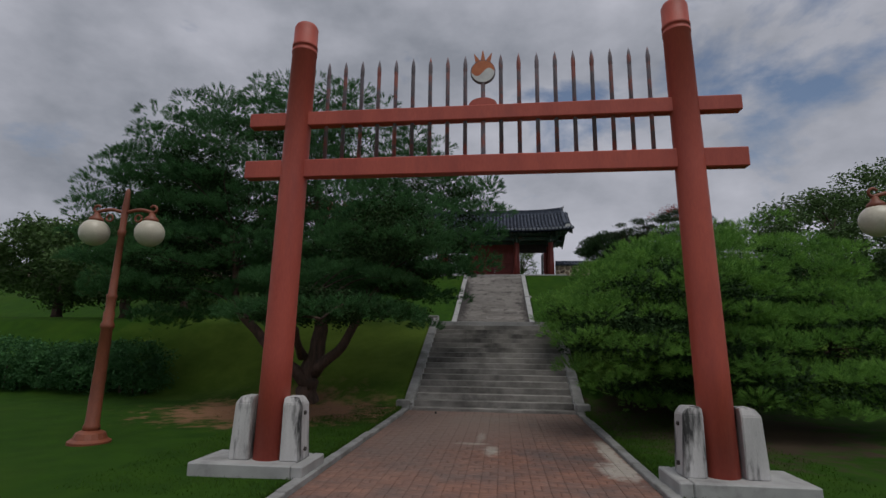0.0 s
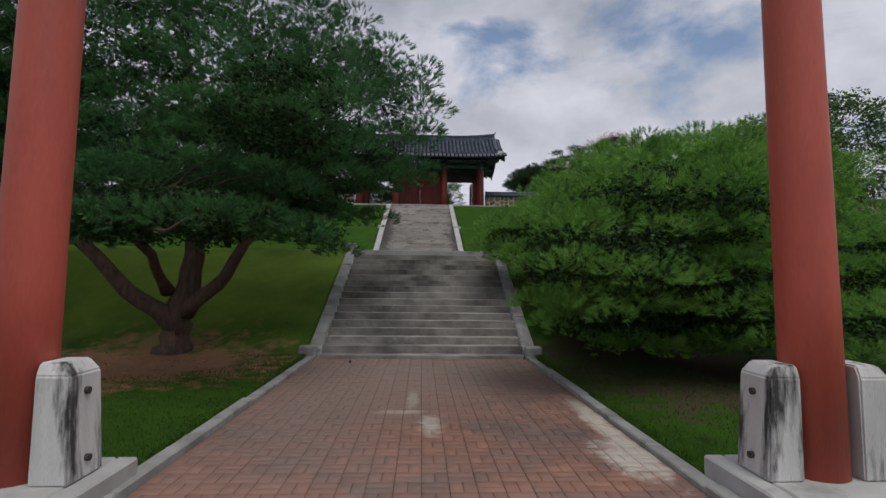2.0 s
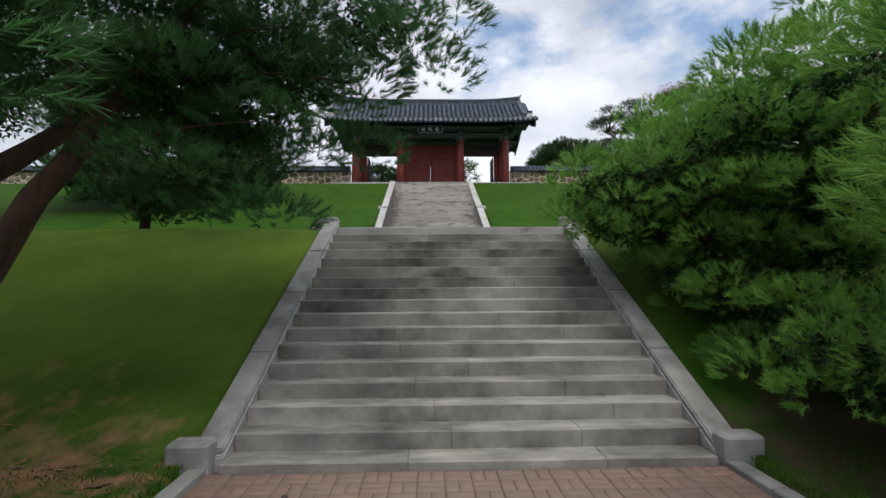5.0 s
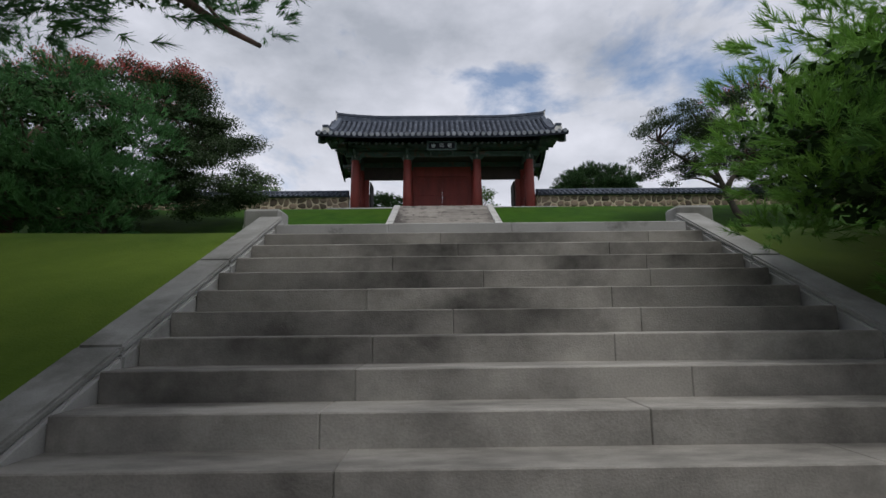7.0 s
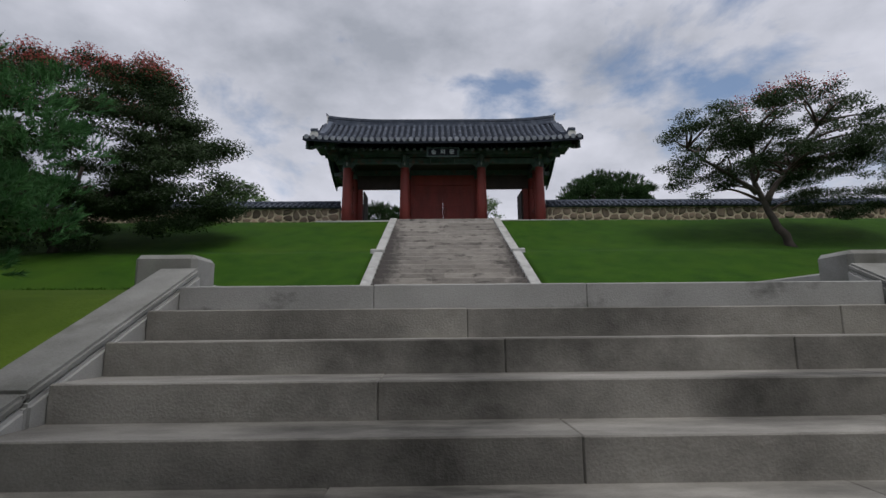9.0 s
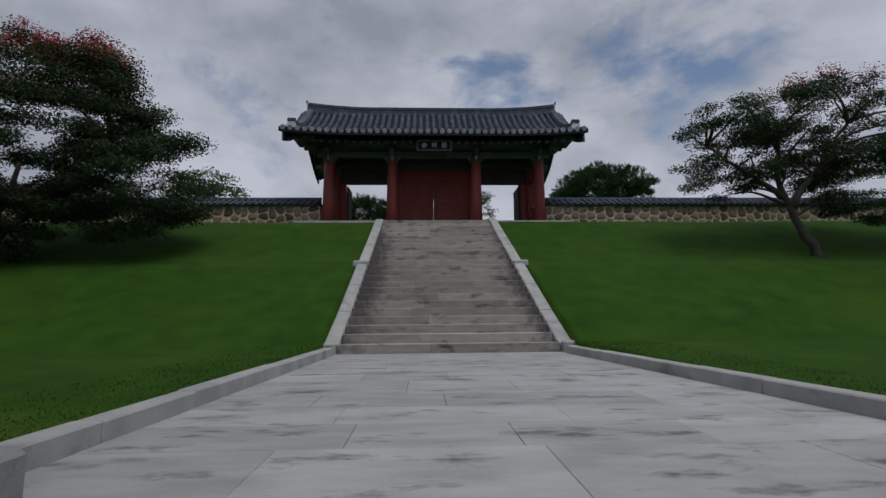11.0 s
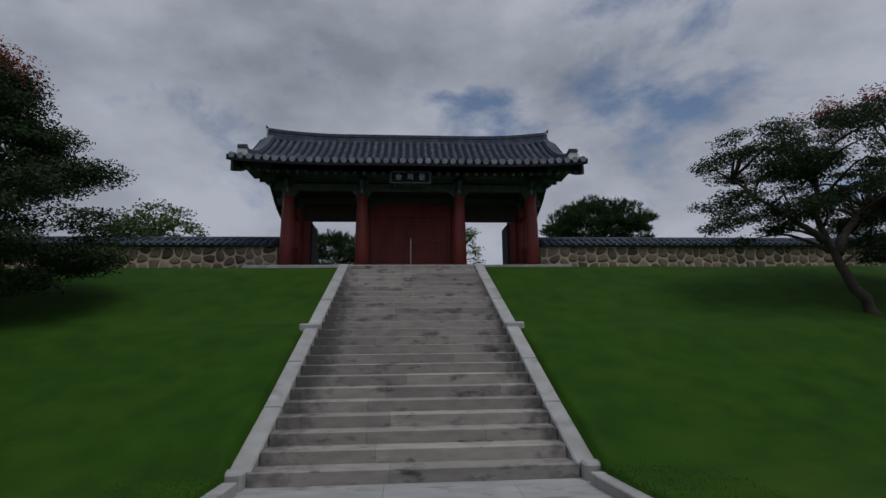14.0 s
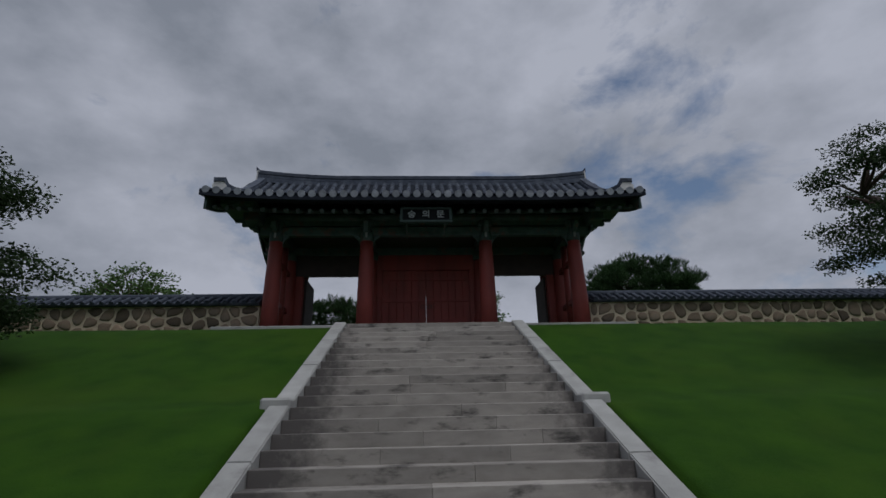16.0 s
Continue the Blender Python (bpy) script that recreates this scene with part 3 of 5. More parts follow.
def build_lamp(x, y):
    lamp = tagged(new("street_lamp"), "brown painted cast lamp post with two cream globes", "street lamp", "lamps beside the path")
    lamp.location = (x, y, 0)
    bm = bmesh.new()
    lathe(bm, [(0.25, -0.02), (0.25, 0.07), (0.2, 0.1), (0.17, 0.17), (0.11, 0.2)], 16)
    part("base", bm, LAMP_POLE, lamp)
    bm = bmesh.new()
    lathe(bm, [(0.1, 0.19), (0.1, 0.26), (0.085, 0.28), (0.07, 1.5), (0.085, 1.52), (0.085, 1.57), (0.065, 1.6), (0.07, 1.72), (0.055, 1.75), (0.062, 1.92), (0.07, 1.95), (0.05, 1.98), (0.04, 2.78), (0.052, 2.8), (0.052, 2.86),
                (0.04, 2.88), (0.045, 3.2), (0.03, 3.42), (0.02, 3.46)], 12)
    part("pole", bm, LAMP_POLE, lamp, smooth=True)
    for s in (-1, 1):
        bm = bmesh.new()
        arc = [(s * (0.03 + 0.4 * i / 10), 0, 3.12 + 0.04 * math.sin(i / 10 * math.pi)) for i in range(11)]
        arc += [(s * (0.43 + 0.05 * math.sin(a)), 0, 3.17 - 0.05 * math.cos(a)) for a in [0.6 * i for i in range(1, 8)]]
        tube(bm, arc, [0.024] * 11 + [0.018] * 7, 6)
        part("arm", bm, LAMP_POLE, lamp, smooth=True)
        bm = bmesh.new()
        tube(bm, [(s * (0.22 + 0.05 * math.cos(a)), 0, 3.04 + 0.05 * math.sin(a)) for a in [0.7 * i for i in range(10)]], [0.014] * 10, 6)
        part("scroll", bm, LAMP_POLE, lamp, smooth=True)
        bm = bmesh.new()
        lathe(bm, [(0.03, 3.12), (0.05, 3.07), (0.09, 3.03), (0.1, 2.99)], 14, (s * 0.42, 0))
        part("cap", bm, LAMP_POLE, lamp, smooth=True)
        bm = bmesh.new()
        bmesh.ops.create_uvsphere(bm, u_segments=22, v_segments=14, radius=0.19, matrix=Matrix.Translation((s * 0.42, 0, 2.83)))
        part("globe", bm, GLOBE, lamp, "cream glass globe", smooth=True)
    return lamp


# ---- the gatehouse ----
BX, BY, BZ = -0.17, 37.6, 6.56
COLS_X = (-4.22, -1.8, 1.43, 3.88)
ROWS_Y = (35.95, 37.6, 39.25)
EAVE_Y, EAVE_Z, RIDGE_Z = 34.33, 9.66, 11.62
ROOF_X0, ROOF_X1 = -5.72, 5.36


def roof_z(v):
    """Height of the tiled slope; v runs from 0 at the eave to 1 at the ridge, sagging between."""
    return EAVE_Z + (RIDGE_Z - EAVE_Z) * (v - 0.16 * math.sin(math.pi * v))


def eave_lift(x):
    u = abs(x - BX) / 5.55
    return 0.14 * max(0.0, u - 0.45) ** 2 / 0.3


def build_gatehouse():
    house = tagged(new("gatehouse"), "traditional red gatehouse with three bays under a grey tiled gable roof", "gatehouse")
    # plinths and columns
    for j, y in enumerate(ROWS_Y):
        for x in COLS_X:
            bm = bmesh.new()
            lathe(bm, [(0.26, BZ - 0.02), (0.26, BZ + 0.03), (0.235, BZ + 0.06)], 16, (x, y))
            part("plinth", bm, KERB, house)
            bm = bmesh.new()
            lathe(bm, [(0.225, BZ + 0.055), (0.215, BZ + 0.9), (0.19, 8.6), (0.175, 9.2)], 20, (x, y))
            col = part("column", bm, BUILD_RED, house, smooth=True)
            bm = bmesh.new()
            lathe(bm, [(0.19, 9.02), (0.196, 9.04), (0.196, 9.26), (0.185, 9.28)], 20, (x, y))
            part("column_head", bm, GREEN, col, "green painted head of the column", smooth=True)
    # lintels along each row, rails, and the plate under the rafters
    x0, x1 = COLS_X[0], COLS_X[-1]
    for j, y in enumerate(ROWS_Y):
        part("lintel", boxed(x0 - 0.45, x1 + 0.45, y - 0.1, y + 0.1, 9.2, 9.44, 0.015), GREEN, house)
        top = 9.76 if j != 1 else 11.1
        bm = bmesh.new()
        tube(bm, [(ROOF_X0 + 0.35, y, top - 0.02), (ROOF_X1 - 0.35, y, top - 0.02)], [0.13, 0.13], 12)
        part("purlin", bm, GREEN, house)
        if j != 1:
            part("beam_end", boxed(ROOF_X0 + 0.75, x0 - 0.1, y - 0.09, y + 0.09, 9.42, 9.66, 0.015), GREEN, house)
            part("beam_end", boxed(x1 + 0.1, ROOF_X1 - 0.75, y - 0.09, y + 0.09, 9.42, 9.66, 0.015), GREEN, house)
        part("purlin_board", boxed(ROOF_X0 + 0.55, ROOF_X1 - 0.55, y - 0.06, y + 0.06, 9.5 if j != 1 else 10.6, top - 0.12), GREEN, house)
    for x in COLS_X:
        part("crossbeam", boxed(x - 0.11, x + 0.11, ROWS_Y[0] - 0.2, ROWS_Y[2] + 0.2, 9.3, 9.6, 0.02), GREEN, house)
        for y in (ROWS_Y[0], ROWS_Y[2]):
            bracket = part("bracket", boxed(x - 0.2, x + 0.2, y - 0.16, y + 0.16, 9.44, 9.62, 0.04), GREEN, house)
            sg = -1 if y < BY else 1
            bm = bmesh.new()
            prism(bm, [(y + sg * 0.1, 9.2), (y + sg * 0.26, 9.26), (y + sg * 0.44, 9.38), (y + sg * 0.5, 9.46), (y + sg * 0.4, 9.52), (y + sg * 0.1, 9.52)], "x", x - 0.055, x + 0.055)
            part("bracket_tongue", bm, GREEN, bracket)
            part("bracket_tip", boxed(x - 0.028, x + 0.028, y + sg * 0.2 - 0.012, y + sg * 0.2 + 0.012, 9.1, 9.3), PALE, bracket, "pale painted tip")
    # small curved brackets between the bays, under the front lintel
    for x, ends in ((COLS_X[0], (1,)), (COLS_X[1], (-1, 1)), (COLS_X[2], (-1, 1)), (COLS_X[3], (-1,))):
        for s in ends:
            bm = bmesh.new()
            prism(bm, [(x + s * 0.16, 9.2), (x + s * 0.36, 9.2), (x + s * 0.3, 9.14), (x + s * 0.22, 9.06), (x + s * 0.165, 8.85)], "y", ROWS_Y[0] - 0.05, ROWS_Y[0] + 0.05)
            part("corner_bracket", bm, GREEN, house)
    # side walls of the gable: rails, posts and red boards
    for x in (x0, x1):
        for y in (36.78, 38.42):
            for z in (7.4, 8.5):
                part("side_rail", boxed(x - 0.06, x + 0.06, y - 0.65, y + 0.65, z, z + 0.14, 0.01), BUILD_RED, house)
        bm = bmesh.new()
        lathe(bm, [(0.1, BZ), (0.09, 9.2)], 10, (x, 36.9))
        part("side_post", bm, BUILD_RED, house, smooth=True)
    # the middle door: two leaves of upright boards, frame, threshold and transom
    y = ROWS_Y[1]
    part("threshold", boxed(COLS_X[1] + 0.18, COLS_X[2] - 0.18, y - 0.09, y + 0.09, BZ, BZ + 0.07, 0.01), BUILD_RED, house)
    part("transom", boxed(COLS_X[1] + 0.15, COLS_X[2] - 0.15, y - 0.07, y + 0.07, 8.72, 9.2, 0.01), BUILD_RED, house)
    mid = (COLS_X[1] + COLS_X[2]) / 2
    for s in (-1, 1):
        a, b = mid + s * 0.004, mid + s * 1.3
        leaf = part("door", boxed(*sorted((a, b)), y - 0.0, y + 0.05, BZ + 0.09, 8.72), BUILD_RED, house, "closed red boarded door leaf")
        for i in range(6):
            p, q = (a + (b - a) * (i + f) / 6 for f in (0.03, 0.97))
            part("board", boxed(*sorted((p, q)), y - 0.03, y + 0.002, BZ + 0.1, 8.71, 0.008), BUILD_RED, leaf)
        for z in (7.1, 7.75, 8.4):
            part("batten", boxed(*sorted((a + s * 0.02, b)), y - 0.055, y - 0.028, z, z + 0.09, 0.006), BUILD_RED, leaf)
        bm = bmesh.new()
        tube(bm, [(mid + s * 0.11 + 0.05 * math.cos(q), y - 0.075, 7.6 + 0.05 * math.sin(q)) for q in [2 * math.pi * i / 12 for i in range(13)]], [0.009] * 13, 6)
        part("ring_handle", bm, BOLT, leaf, "iron ring handle")
        jx = mid + s * 1.29
        part("jamb", boxed(*sorted((jx, jx + s * 0.16)), y - 0.08, y + 0.08, BZ, 8.72, 0.01), BUILD_RED, house)
    # unseen strip added behind the leaves; blocks sky light through the gap's top
    part("door_stop", boxed(mid - 0.04, mid + 0.04, y + 0.052, y + 0.08, 7.95, 8.72), BUILD_RED, house)
    # side bays: transom panels and leaves folded back
    for a, b, s in ((COLS_X[0], COLS_X[1], -1), (COLS_X[2], COLS_X[3], 1)):
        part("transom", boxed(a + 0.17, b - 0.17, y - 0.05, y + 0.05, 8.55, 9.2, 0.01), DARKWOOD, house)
        outer = a if s < 0 else b
        inner = b if s < 0 else a
        part("jamb", boxed(*sorted((outer - s * 0.2, outer - s * 0.42)), y - 0.07, y + 0.07, BZ, 8.55, 0.01), BUILD_RED, house)
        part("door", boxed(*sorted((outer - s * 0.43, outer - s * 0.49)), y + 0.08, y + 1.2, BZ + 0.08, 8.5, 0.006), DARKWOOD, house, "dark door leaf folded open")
        part("threshold", boxed(a + 0.2, b - 0.2, y - 0.06, y + 0.06, BZ, BZ + 0.05, 0.01), BUILD_RED, house)
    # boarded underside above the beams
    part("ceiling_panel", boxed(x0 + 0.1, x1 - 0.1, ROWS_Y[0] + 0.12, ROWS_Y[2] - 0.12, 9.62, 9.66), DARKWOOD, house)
    # rafters with painted ends, front and back
    n = 37
    for sg in (-1, 1):
        for i in range(n):
            x = ROOF_X0 + 0.25 + (ROOF_X1 - ROOF_X0 - 0.5) * i / (n - 1)
            lift = eave_lift(x)
            e = BY + sg * (BY - EAVE_Y - 0.42)
            bm = bmesh.new()
            tube(bm, [(x, e, EAVE_Z - 0.24 + lift), (x, BY + sg * 1.6, 9.95 + lift), (x, BY + sg * 0.15, 11.2)], [0.062, 0.062, 0.05], 8)
            raf = part("rafter", bm, GREEN, house)
            if sg < 0:
                bm = bmesh.new()
                tube(bm, [(x, e - 0.012, EAVE_Z - 0.243 + lift), (x, e + 0.01, EAVE_Z - 0.238 + lift)], [0.045, 0.045], 8)
                part("rafter_end", bm, DULL, raf, "dull painted rafter end")
    # closed boxing under the roof's overhang at both gables
    for s in (-1, 1):
        a, b = (ROOF_X0 + 0.3, x0 - 0.35) if s < 0 else (x1 + 0.35, ROOF_X1 - 0.3)
        part("soffit", boxed(a, b, EAVE_Y + 0.55, 36.1, 9.66, 9.86, 0.02), GREEN, house)
        part("soffit", boxed(a, b, 2 * BY - 36.1, 2 * BY - EAVE_Y - 0.55, 9.66, 9.86, 0.02), GREEN, house)
        a, b = (ROOF_X0 + 0.75, x0 - 0.35) if s < 0 else (x1 + 0.35, ROOF_X1 - 0.75)
        part("soffit", boxed(a, b, 35.35, 36.3, 9.45, 9.66, 0.02), GREEN, house)
        part("soffit", boxed(a, b, 2 * BY - 36.3, 2 * BY - 35.35, 9.45, 9.66, 0.02), GREEN, house)
        for k in range(4):
            c = x0 - 0.2 - 0.03 * (3 - k) if s < 0 else x1 + 0.2 + 0.03 * (3 - k)
            part("bracket_step", boxed(c - 0.09, c + 0.09, 36.2, 36.5, 8.75 + 0.12 * k, 8.85 + 0.12 * k, 0.015), GREEN, house)
    build_roof(house)
    # name board
    bx, by, bz = -0.21, 34.62, 9.25
    board = tagged(new("name_board"), "black name board with three pale characters in a green frame", "sign")
    board.location = (bx, by, bz)
    board.rotation_euler = (radians(-10), 0, 0)
    part("panel", boxed(-0.58, 0.58, -0.02, 0.02, -0.16, 0.16), INK, board)
    for a in ((-0.65, 0.65, -0.04, 0.03, 0.16, 0.22), (-0.65, 0.65, -0.04, 0.03, -0.22, -0.16), (-0.65, -0.58, -0.04, 0.03, -0.16, 0.16), (0.58, 0.65, -0.04, 0.03, -0.16, 0.16)):
        part("frame_bar", boxed(*a, 0.008), FRAME_TEAL, board)
    for x in (-0.5, 0.5):
        part("hanger", boxed(x - 0.02, x + 0.02, 0.02, 1.3, 0.1, 0.14), GREEN, board)
    for x, ch in ((-0.36, "\uc22d"), (0.0, "\uc758"), (0.36, "\ubb38")):
        fc = bpy.data.curves.new("character", "FONT")
        fc.body, fc.size, fc.extrude, fc.offset = ch, 0.23, 0.006, 0.004
        fc.align_x, fc.align_y = "CENTER", "CENTER"
        fc.materials.append(LETTER)
        ob = new("character", fc)
        ob.parent = board
        ob.location = (x, -0.03, 0.0)
        ob.rotation_euler = (radians(90), 0, 0)


def barrel(k, steps, sg, sides=6):
    """One barrel tile of a row, its lower lip over the next, at x = 0."""
    verts, faces = [], []
    for v, grow in ((k / steps, 1.0), (min((k + 1.06) / steps, 1.0), 0.84)):
        y = BY + sg * (BY - EAVE_Y) * (1 - v)
        for q in range(sides + 1):
            a = math.pi * q / sides
            verts.append((0.078 * grow * math.cos(a), y, roof_z(v) + 0.05 + 0.085 * grow * math.sin(a)))
    for q in range(sides):
        f = (q, q + 1, sides + 2 + q, sides + 1 + q)
        faces.append(f if sg < 0 else f[::-1])
    return verts, faces


def build_roof(house):
    base = part("roof", bmesh_roof_deck(), TILE_PAN_SHADE, house, "grey clay tile roof with pale tile ends")
    pitch = 0.262
    n = int((ROOF_X1 - ROOF_X0) / pitch)
    step = (ROOF_X1 - ROOF_X0 - 0.3) / n
    steps = 14
    shared, rest_v, rest_f = {}, [], []
    for sg in (-1, 1):
        for i in range(n + 1):
            x = ROOF_X0 + 0.15 + step * i
            lift = eave_lift(x)
            for k in range(steps):
                v, f = barrel(k, steps, sg)
                rise = lift * (1 - k / steps)
                if sg < 0 and k < 7:
                    key = k
                    if key not in shared:
                        shared[key] = fast_mesh("roof_tile", v, f, TILE)
                    ob = new("roof_tile", shared[key])
                    ob.parent = base
                    ob.location = (x, 0, rise)
                else:
                    o = len(rest_v)
                    rest_v += [(x + p[0], p[1], p[2] + rise) for p in v]
                    rest_f += [tuple(o + q for q in p) for p in f]
            if sg < 0:
                bm = bmesh.new()
                z = EAVE_Z + lift + 0.045
                tube(bm, [(x, EAVE_Y - 0.02, z - 0.01), (x, EAVE_Y + 0.03, z)], [0.092, 0.092], 12)
                cap = part("tile_end", bm, TILE_END, base, "pale round tile end")
                # drip tile between this row and the next
                if i < n:
                    bm = bmesh.new()
                    prism(bm, [(x + 0.075, z + 0.03), (x + 0.1, z - 0.045), (x + step / 2, z - 0.085), (x + step - 0.1, z - 0.045), (x + step - 0.075, z + 0.03), (x + step / 2, z - 0.01)], "y", EAVE_Y - 0.0, EAVE_Y + 0.03)
                    part("drip_tile", bm, TILE, base)
            elif i < n:
                bm = bmesh.new()
                z = EAVE_Z + lift + 0.045
                yb = 2 * BY - EAVE_Y
                prism(bm, [(x + 0.075, z + 0.03), (x + 0.1, z - 0.045), (x + step / 2, z - 0.085), (x + step - 0.1, z - 0.045), (x + step - 0.075, z + 0.03), (x + step / 2, z - 0.01)], "y", yb - 0.03, yb)
                part("drip_tile", bm, TILE, base)
    rest = new("roof_tiles", fast_mesh("roof_tiles", rest_v, rest_f, TILE))
    rest.parent = base
    tagged(rest, kind="stuff")

    # main ridge: stacked courses with raised ends and lime at the ends
    def ridge_bar(z0, z1, hw, ends):
        bm = bmesh.new()
        prev = None
        for i in range(33):
            u = -1 + 2 * i / 32
            x = BX - 0.05 + u * ends
            up = 0.2 * max(0.0, abs(u) - 0.45) ** 2 / 0.3
            ring = [bm.verts.new((x, BY + p, z + up)) for p, z in ((-hw, z0), (hw, z0), (hw, z1), (0, z1 + 0.03), (-hw, z1))]
            if prev:
                for k in range(5):
                    bm.faces.new((prev[k], prev[(k + 1) % 5], ring[(k + 1) % 5], ring[k]))
            else:
                bm.faces.new(ring[::-1])
            prev = ring
        bm.faces.new(prev)
        bmesh.ops.recalc_face_normals(bm, faces=bm.faces)
        return bm
    for z0, z1, hw in ((11.46, 11.62, 0.16), (11.635, 11.72, 0.15), (11.735, 11.8, 0.165), (11.815, 11.88, 0.1)):
        part("ridge_course", ridge_bar(z0, z1, hw, 5.22), TILE, base)
    for s in (-1, 1):
        x = BX - 0.05 + s * 5.22
        bm = bmesh.new()
        prism(bm, [(x - s * 0.02, 11.62), (x + s * 0.06, 11.62), (x + s * 0.04, 12.06), (x - s * 0.08, 12.0)], "y", BY - 0.13, BY + 0.13)
        part("ridge_end", bm, LIME, base, "white limed ridge end")
        bm = bmesh.new()
        prism(bm, [(x - s * 0.25, 11.98), (x + s * 0.08, 12.04), (x + s * 0.1, 12.22), (x - s * 0.02, 12.1)], "y", BY - 0.07, BY + 0.07)
        part("ridge_horn", bm, TILE, base)
        # ridge running down the gable edge
        gx = (ROOF_X0 + 0.42) if s < 0 else (ROOF_X1 - 0.42)
        for sg in (-1, 1):
            for hw, za, zb in ((0.14, 0.1, 0.2), (0.11, 0.21, 0.28)):
                bm = bmesh.new()
                prev = None
                for i in range(13):
                    v = 0.06 + 0.9 * i / 12
                    y = BY + sg * (BY - EAVE_Y) * (1 - v)
                    z = roof_z(v) + eave_lift(gx) * (1 - v) + 0.1 * max(0, 0.3 - v)
                    ring = [bm.verts.new((gx + p, y, z + q)) for p, q in ((-hw, za - 0.1), (hw, za - 0.1), (hw, zb), (-hw, zb))]
                    if prev:
                        for k in range(4):
                            bm.faces.new((prev[k], prev[(k + 1) % 4], ring[(k + 1) % 4], ring[k]))
                    else:
                        bm.faces.new(ring[::-1])
                    prev = ring
                bm.faces.new(prev)
                bmesh.ops.recalc_face_normals(bm, faces=bm.faces)
                part("gable_ridge", bm, TILE, base)
            y = BY + sg * (BY - EAVE_Y) * 0.95
            z = roof_z(0.05) + eave_lift(gx) + 0.02
            bm = bmesh.new()
            prism(bm, [(gx - 0.16, z), (gx + 0.16, z), (gx + 0.16, z + 0.16), (gx + 0.1, z + 0.24), (gx - 0.1, z + 0.24), (gx - 0.16, z + 0.16)], "y", *sorted((y + sg * 0.02, y + sg * 0.09)))
            part("gable_ridge_end", bm, LIME, base, "white limed end of the gable ridge")
            bm = bmesh.new()
            prism(bm, [(y - sg * 0.05, z + 0.2), (y + sg * 0.12, z + 0.24), (y + sg * 0.13, z + 0.33), (y + sg * 0.04, z + 0.38), (y - sg * 0.25, z + 0.3)], "x", gx - 0.13, gx + 0.13)
            part("gable_horn", bm, TILE, base)
        # bargeboard under the gable edge
        for sg in (-1, 1):
            bm = bmesh.new()
            line = []
            for i in range(9):
                v = i / 8
                line.append((BY + sg * (BY - EAVE_Y - 0.15) * (1 - v), roof_z(v) + eave_lift(gx) * (1 - v) - 0.05))
            low = [(y, z - 0.34) for y, z in line[::-1]]
            ex = (ROOF_X0 + 0.12) if s < 0 else (ROOF_X1 - 0.12)
            prism(bm, line + low, "x", ex - 0.03, ex + 0.03)
            part("bargeboard", bm, GREEN, house)
        # gable wall boards
        ex = COLS_X[0] - 0.5 if s < 0 else COLS_X[-1] + 0.5
        bm = bmesh.new()
        prism(bm, [(ROWS_Y[0] - 0.25, 9.3), (ROWS_Y[2] + 0.25, 9.3), (ROWS_Y[2] + 0.25, 10.1), (BY, 11.25), (ROWS_Y[0] - 0.25, 10.1)], "x", ex - 0.03, ex + 0.03)
        part("gable_boards", bm, GREEN, house)


def bmesh_roof_deck():
    """The curved sheet of pan tiles under the barrel rows, with thickness."""
    bm = bmesh.new()
    nx, nv = 40, 12
    for sg in (-1, 1):
        lay = []
        for off in (0.05, -0.12):
            g = []
            for i in range(nx + 1):
                x = ROOF_X0 + (ROOF_X1 - ROOF_X0) * i / nx
                g.append([bm.verts.new((x, BY + sg * (BY - EAVE_Y) * (1 - k / nv), roof_z(k / nv) + eave_lift(x) * (1 - k / nv) + off)) for k in range(nv + 1)])
            lay.append(g)
        for g in lay:
            for i in range(nx):
                for k in range(nv):
                    bm.faces.new((g[i][k], g[i + 1][k], g[i + 1][k + 1], g[i][k + 1]))
        for i in range(nx):
            bm.faces.new((lay[0][i][0], lay[0][i + 1][0], lay[1][i + 1][0], lay[1][i][0]))
        for k in range(nv):
            for i in (0, nx):
                bm.faces.new((lay[0][i][k], lay[0][i][k + 1], lay[1][i][k + 1], lay[1][i][k]))
    bmesh.ops.recalc_face_normals(bm, faces=bm.faces)
    return bm


def build_platform():
    p = tagged(new("stone_platform"), "low pale stone platform under the gatehouse", "platform", kind="structure")
    x = -5.25
    rng = random.Random(8)
    while x < 4.8:
        x1 = min(x + rng.uniform(1.1, 1.9), 4.85)
        if 4.85 - x1 < 0.5:
            x1 = 4.85
        part("platform_block", boxed(x + 0.003, x1 - 0.003, 34.9, 35.35, 6.2, BZ, 0.015), STRINGER, p)
        x = x1
    part("platform_floor", boxed(-5.25, 4.85, 35.35, 40.4, 6.2, BZ - 0.004), SLAB, p)


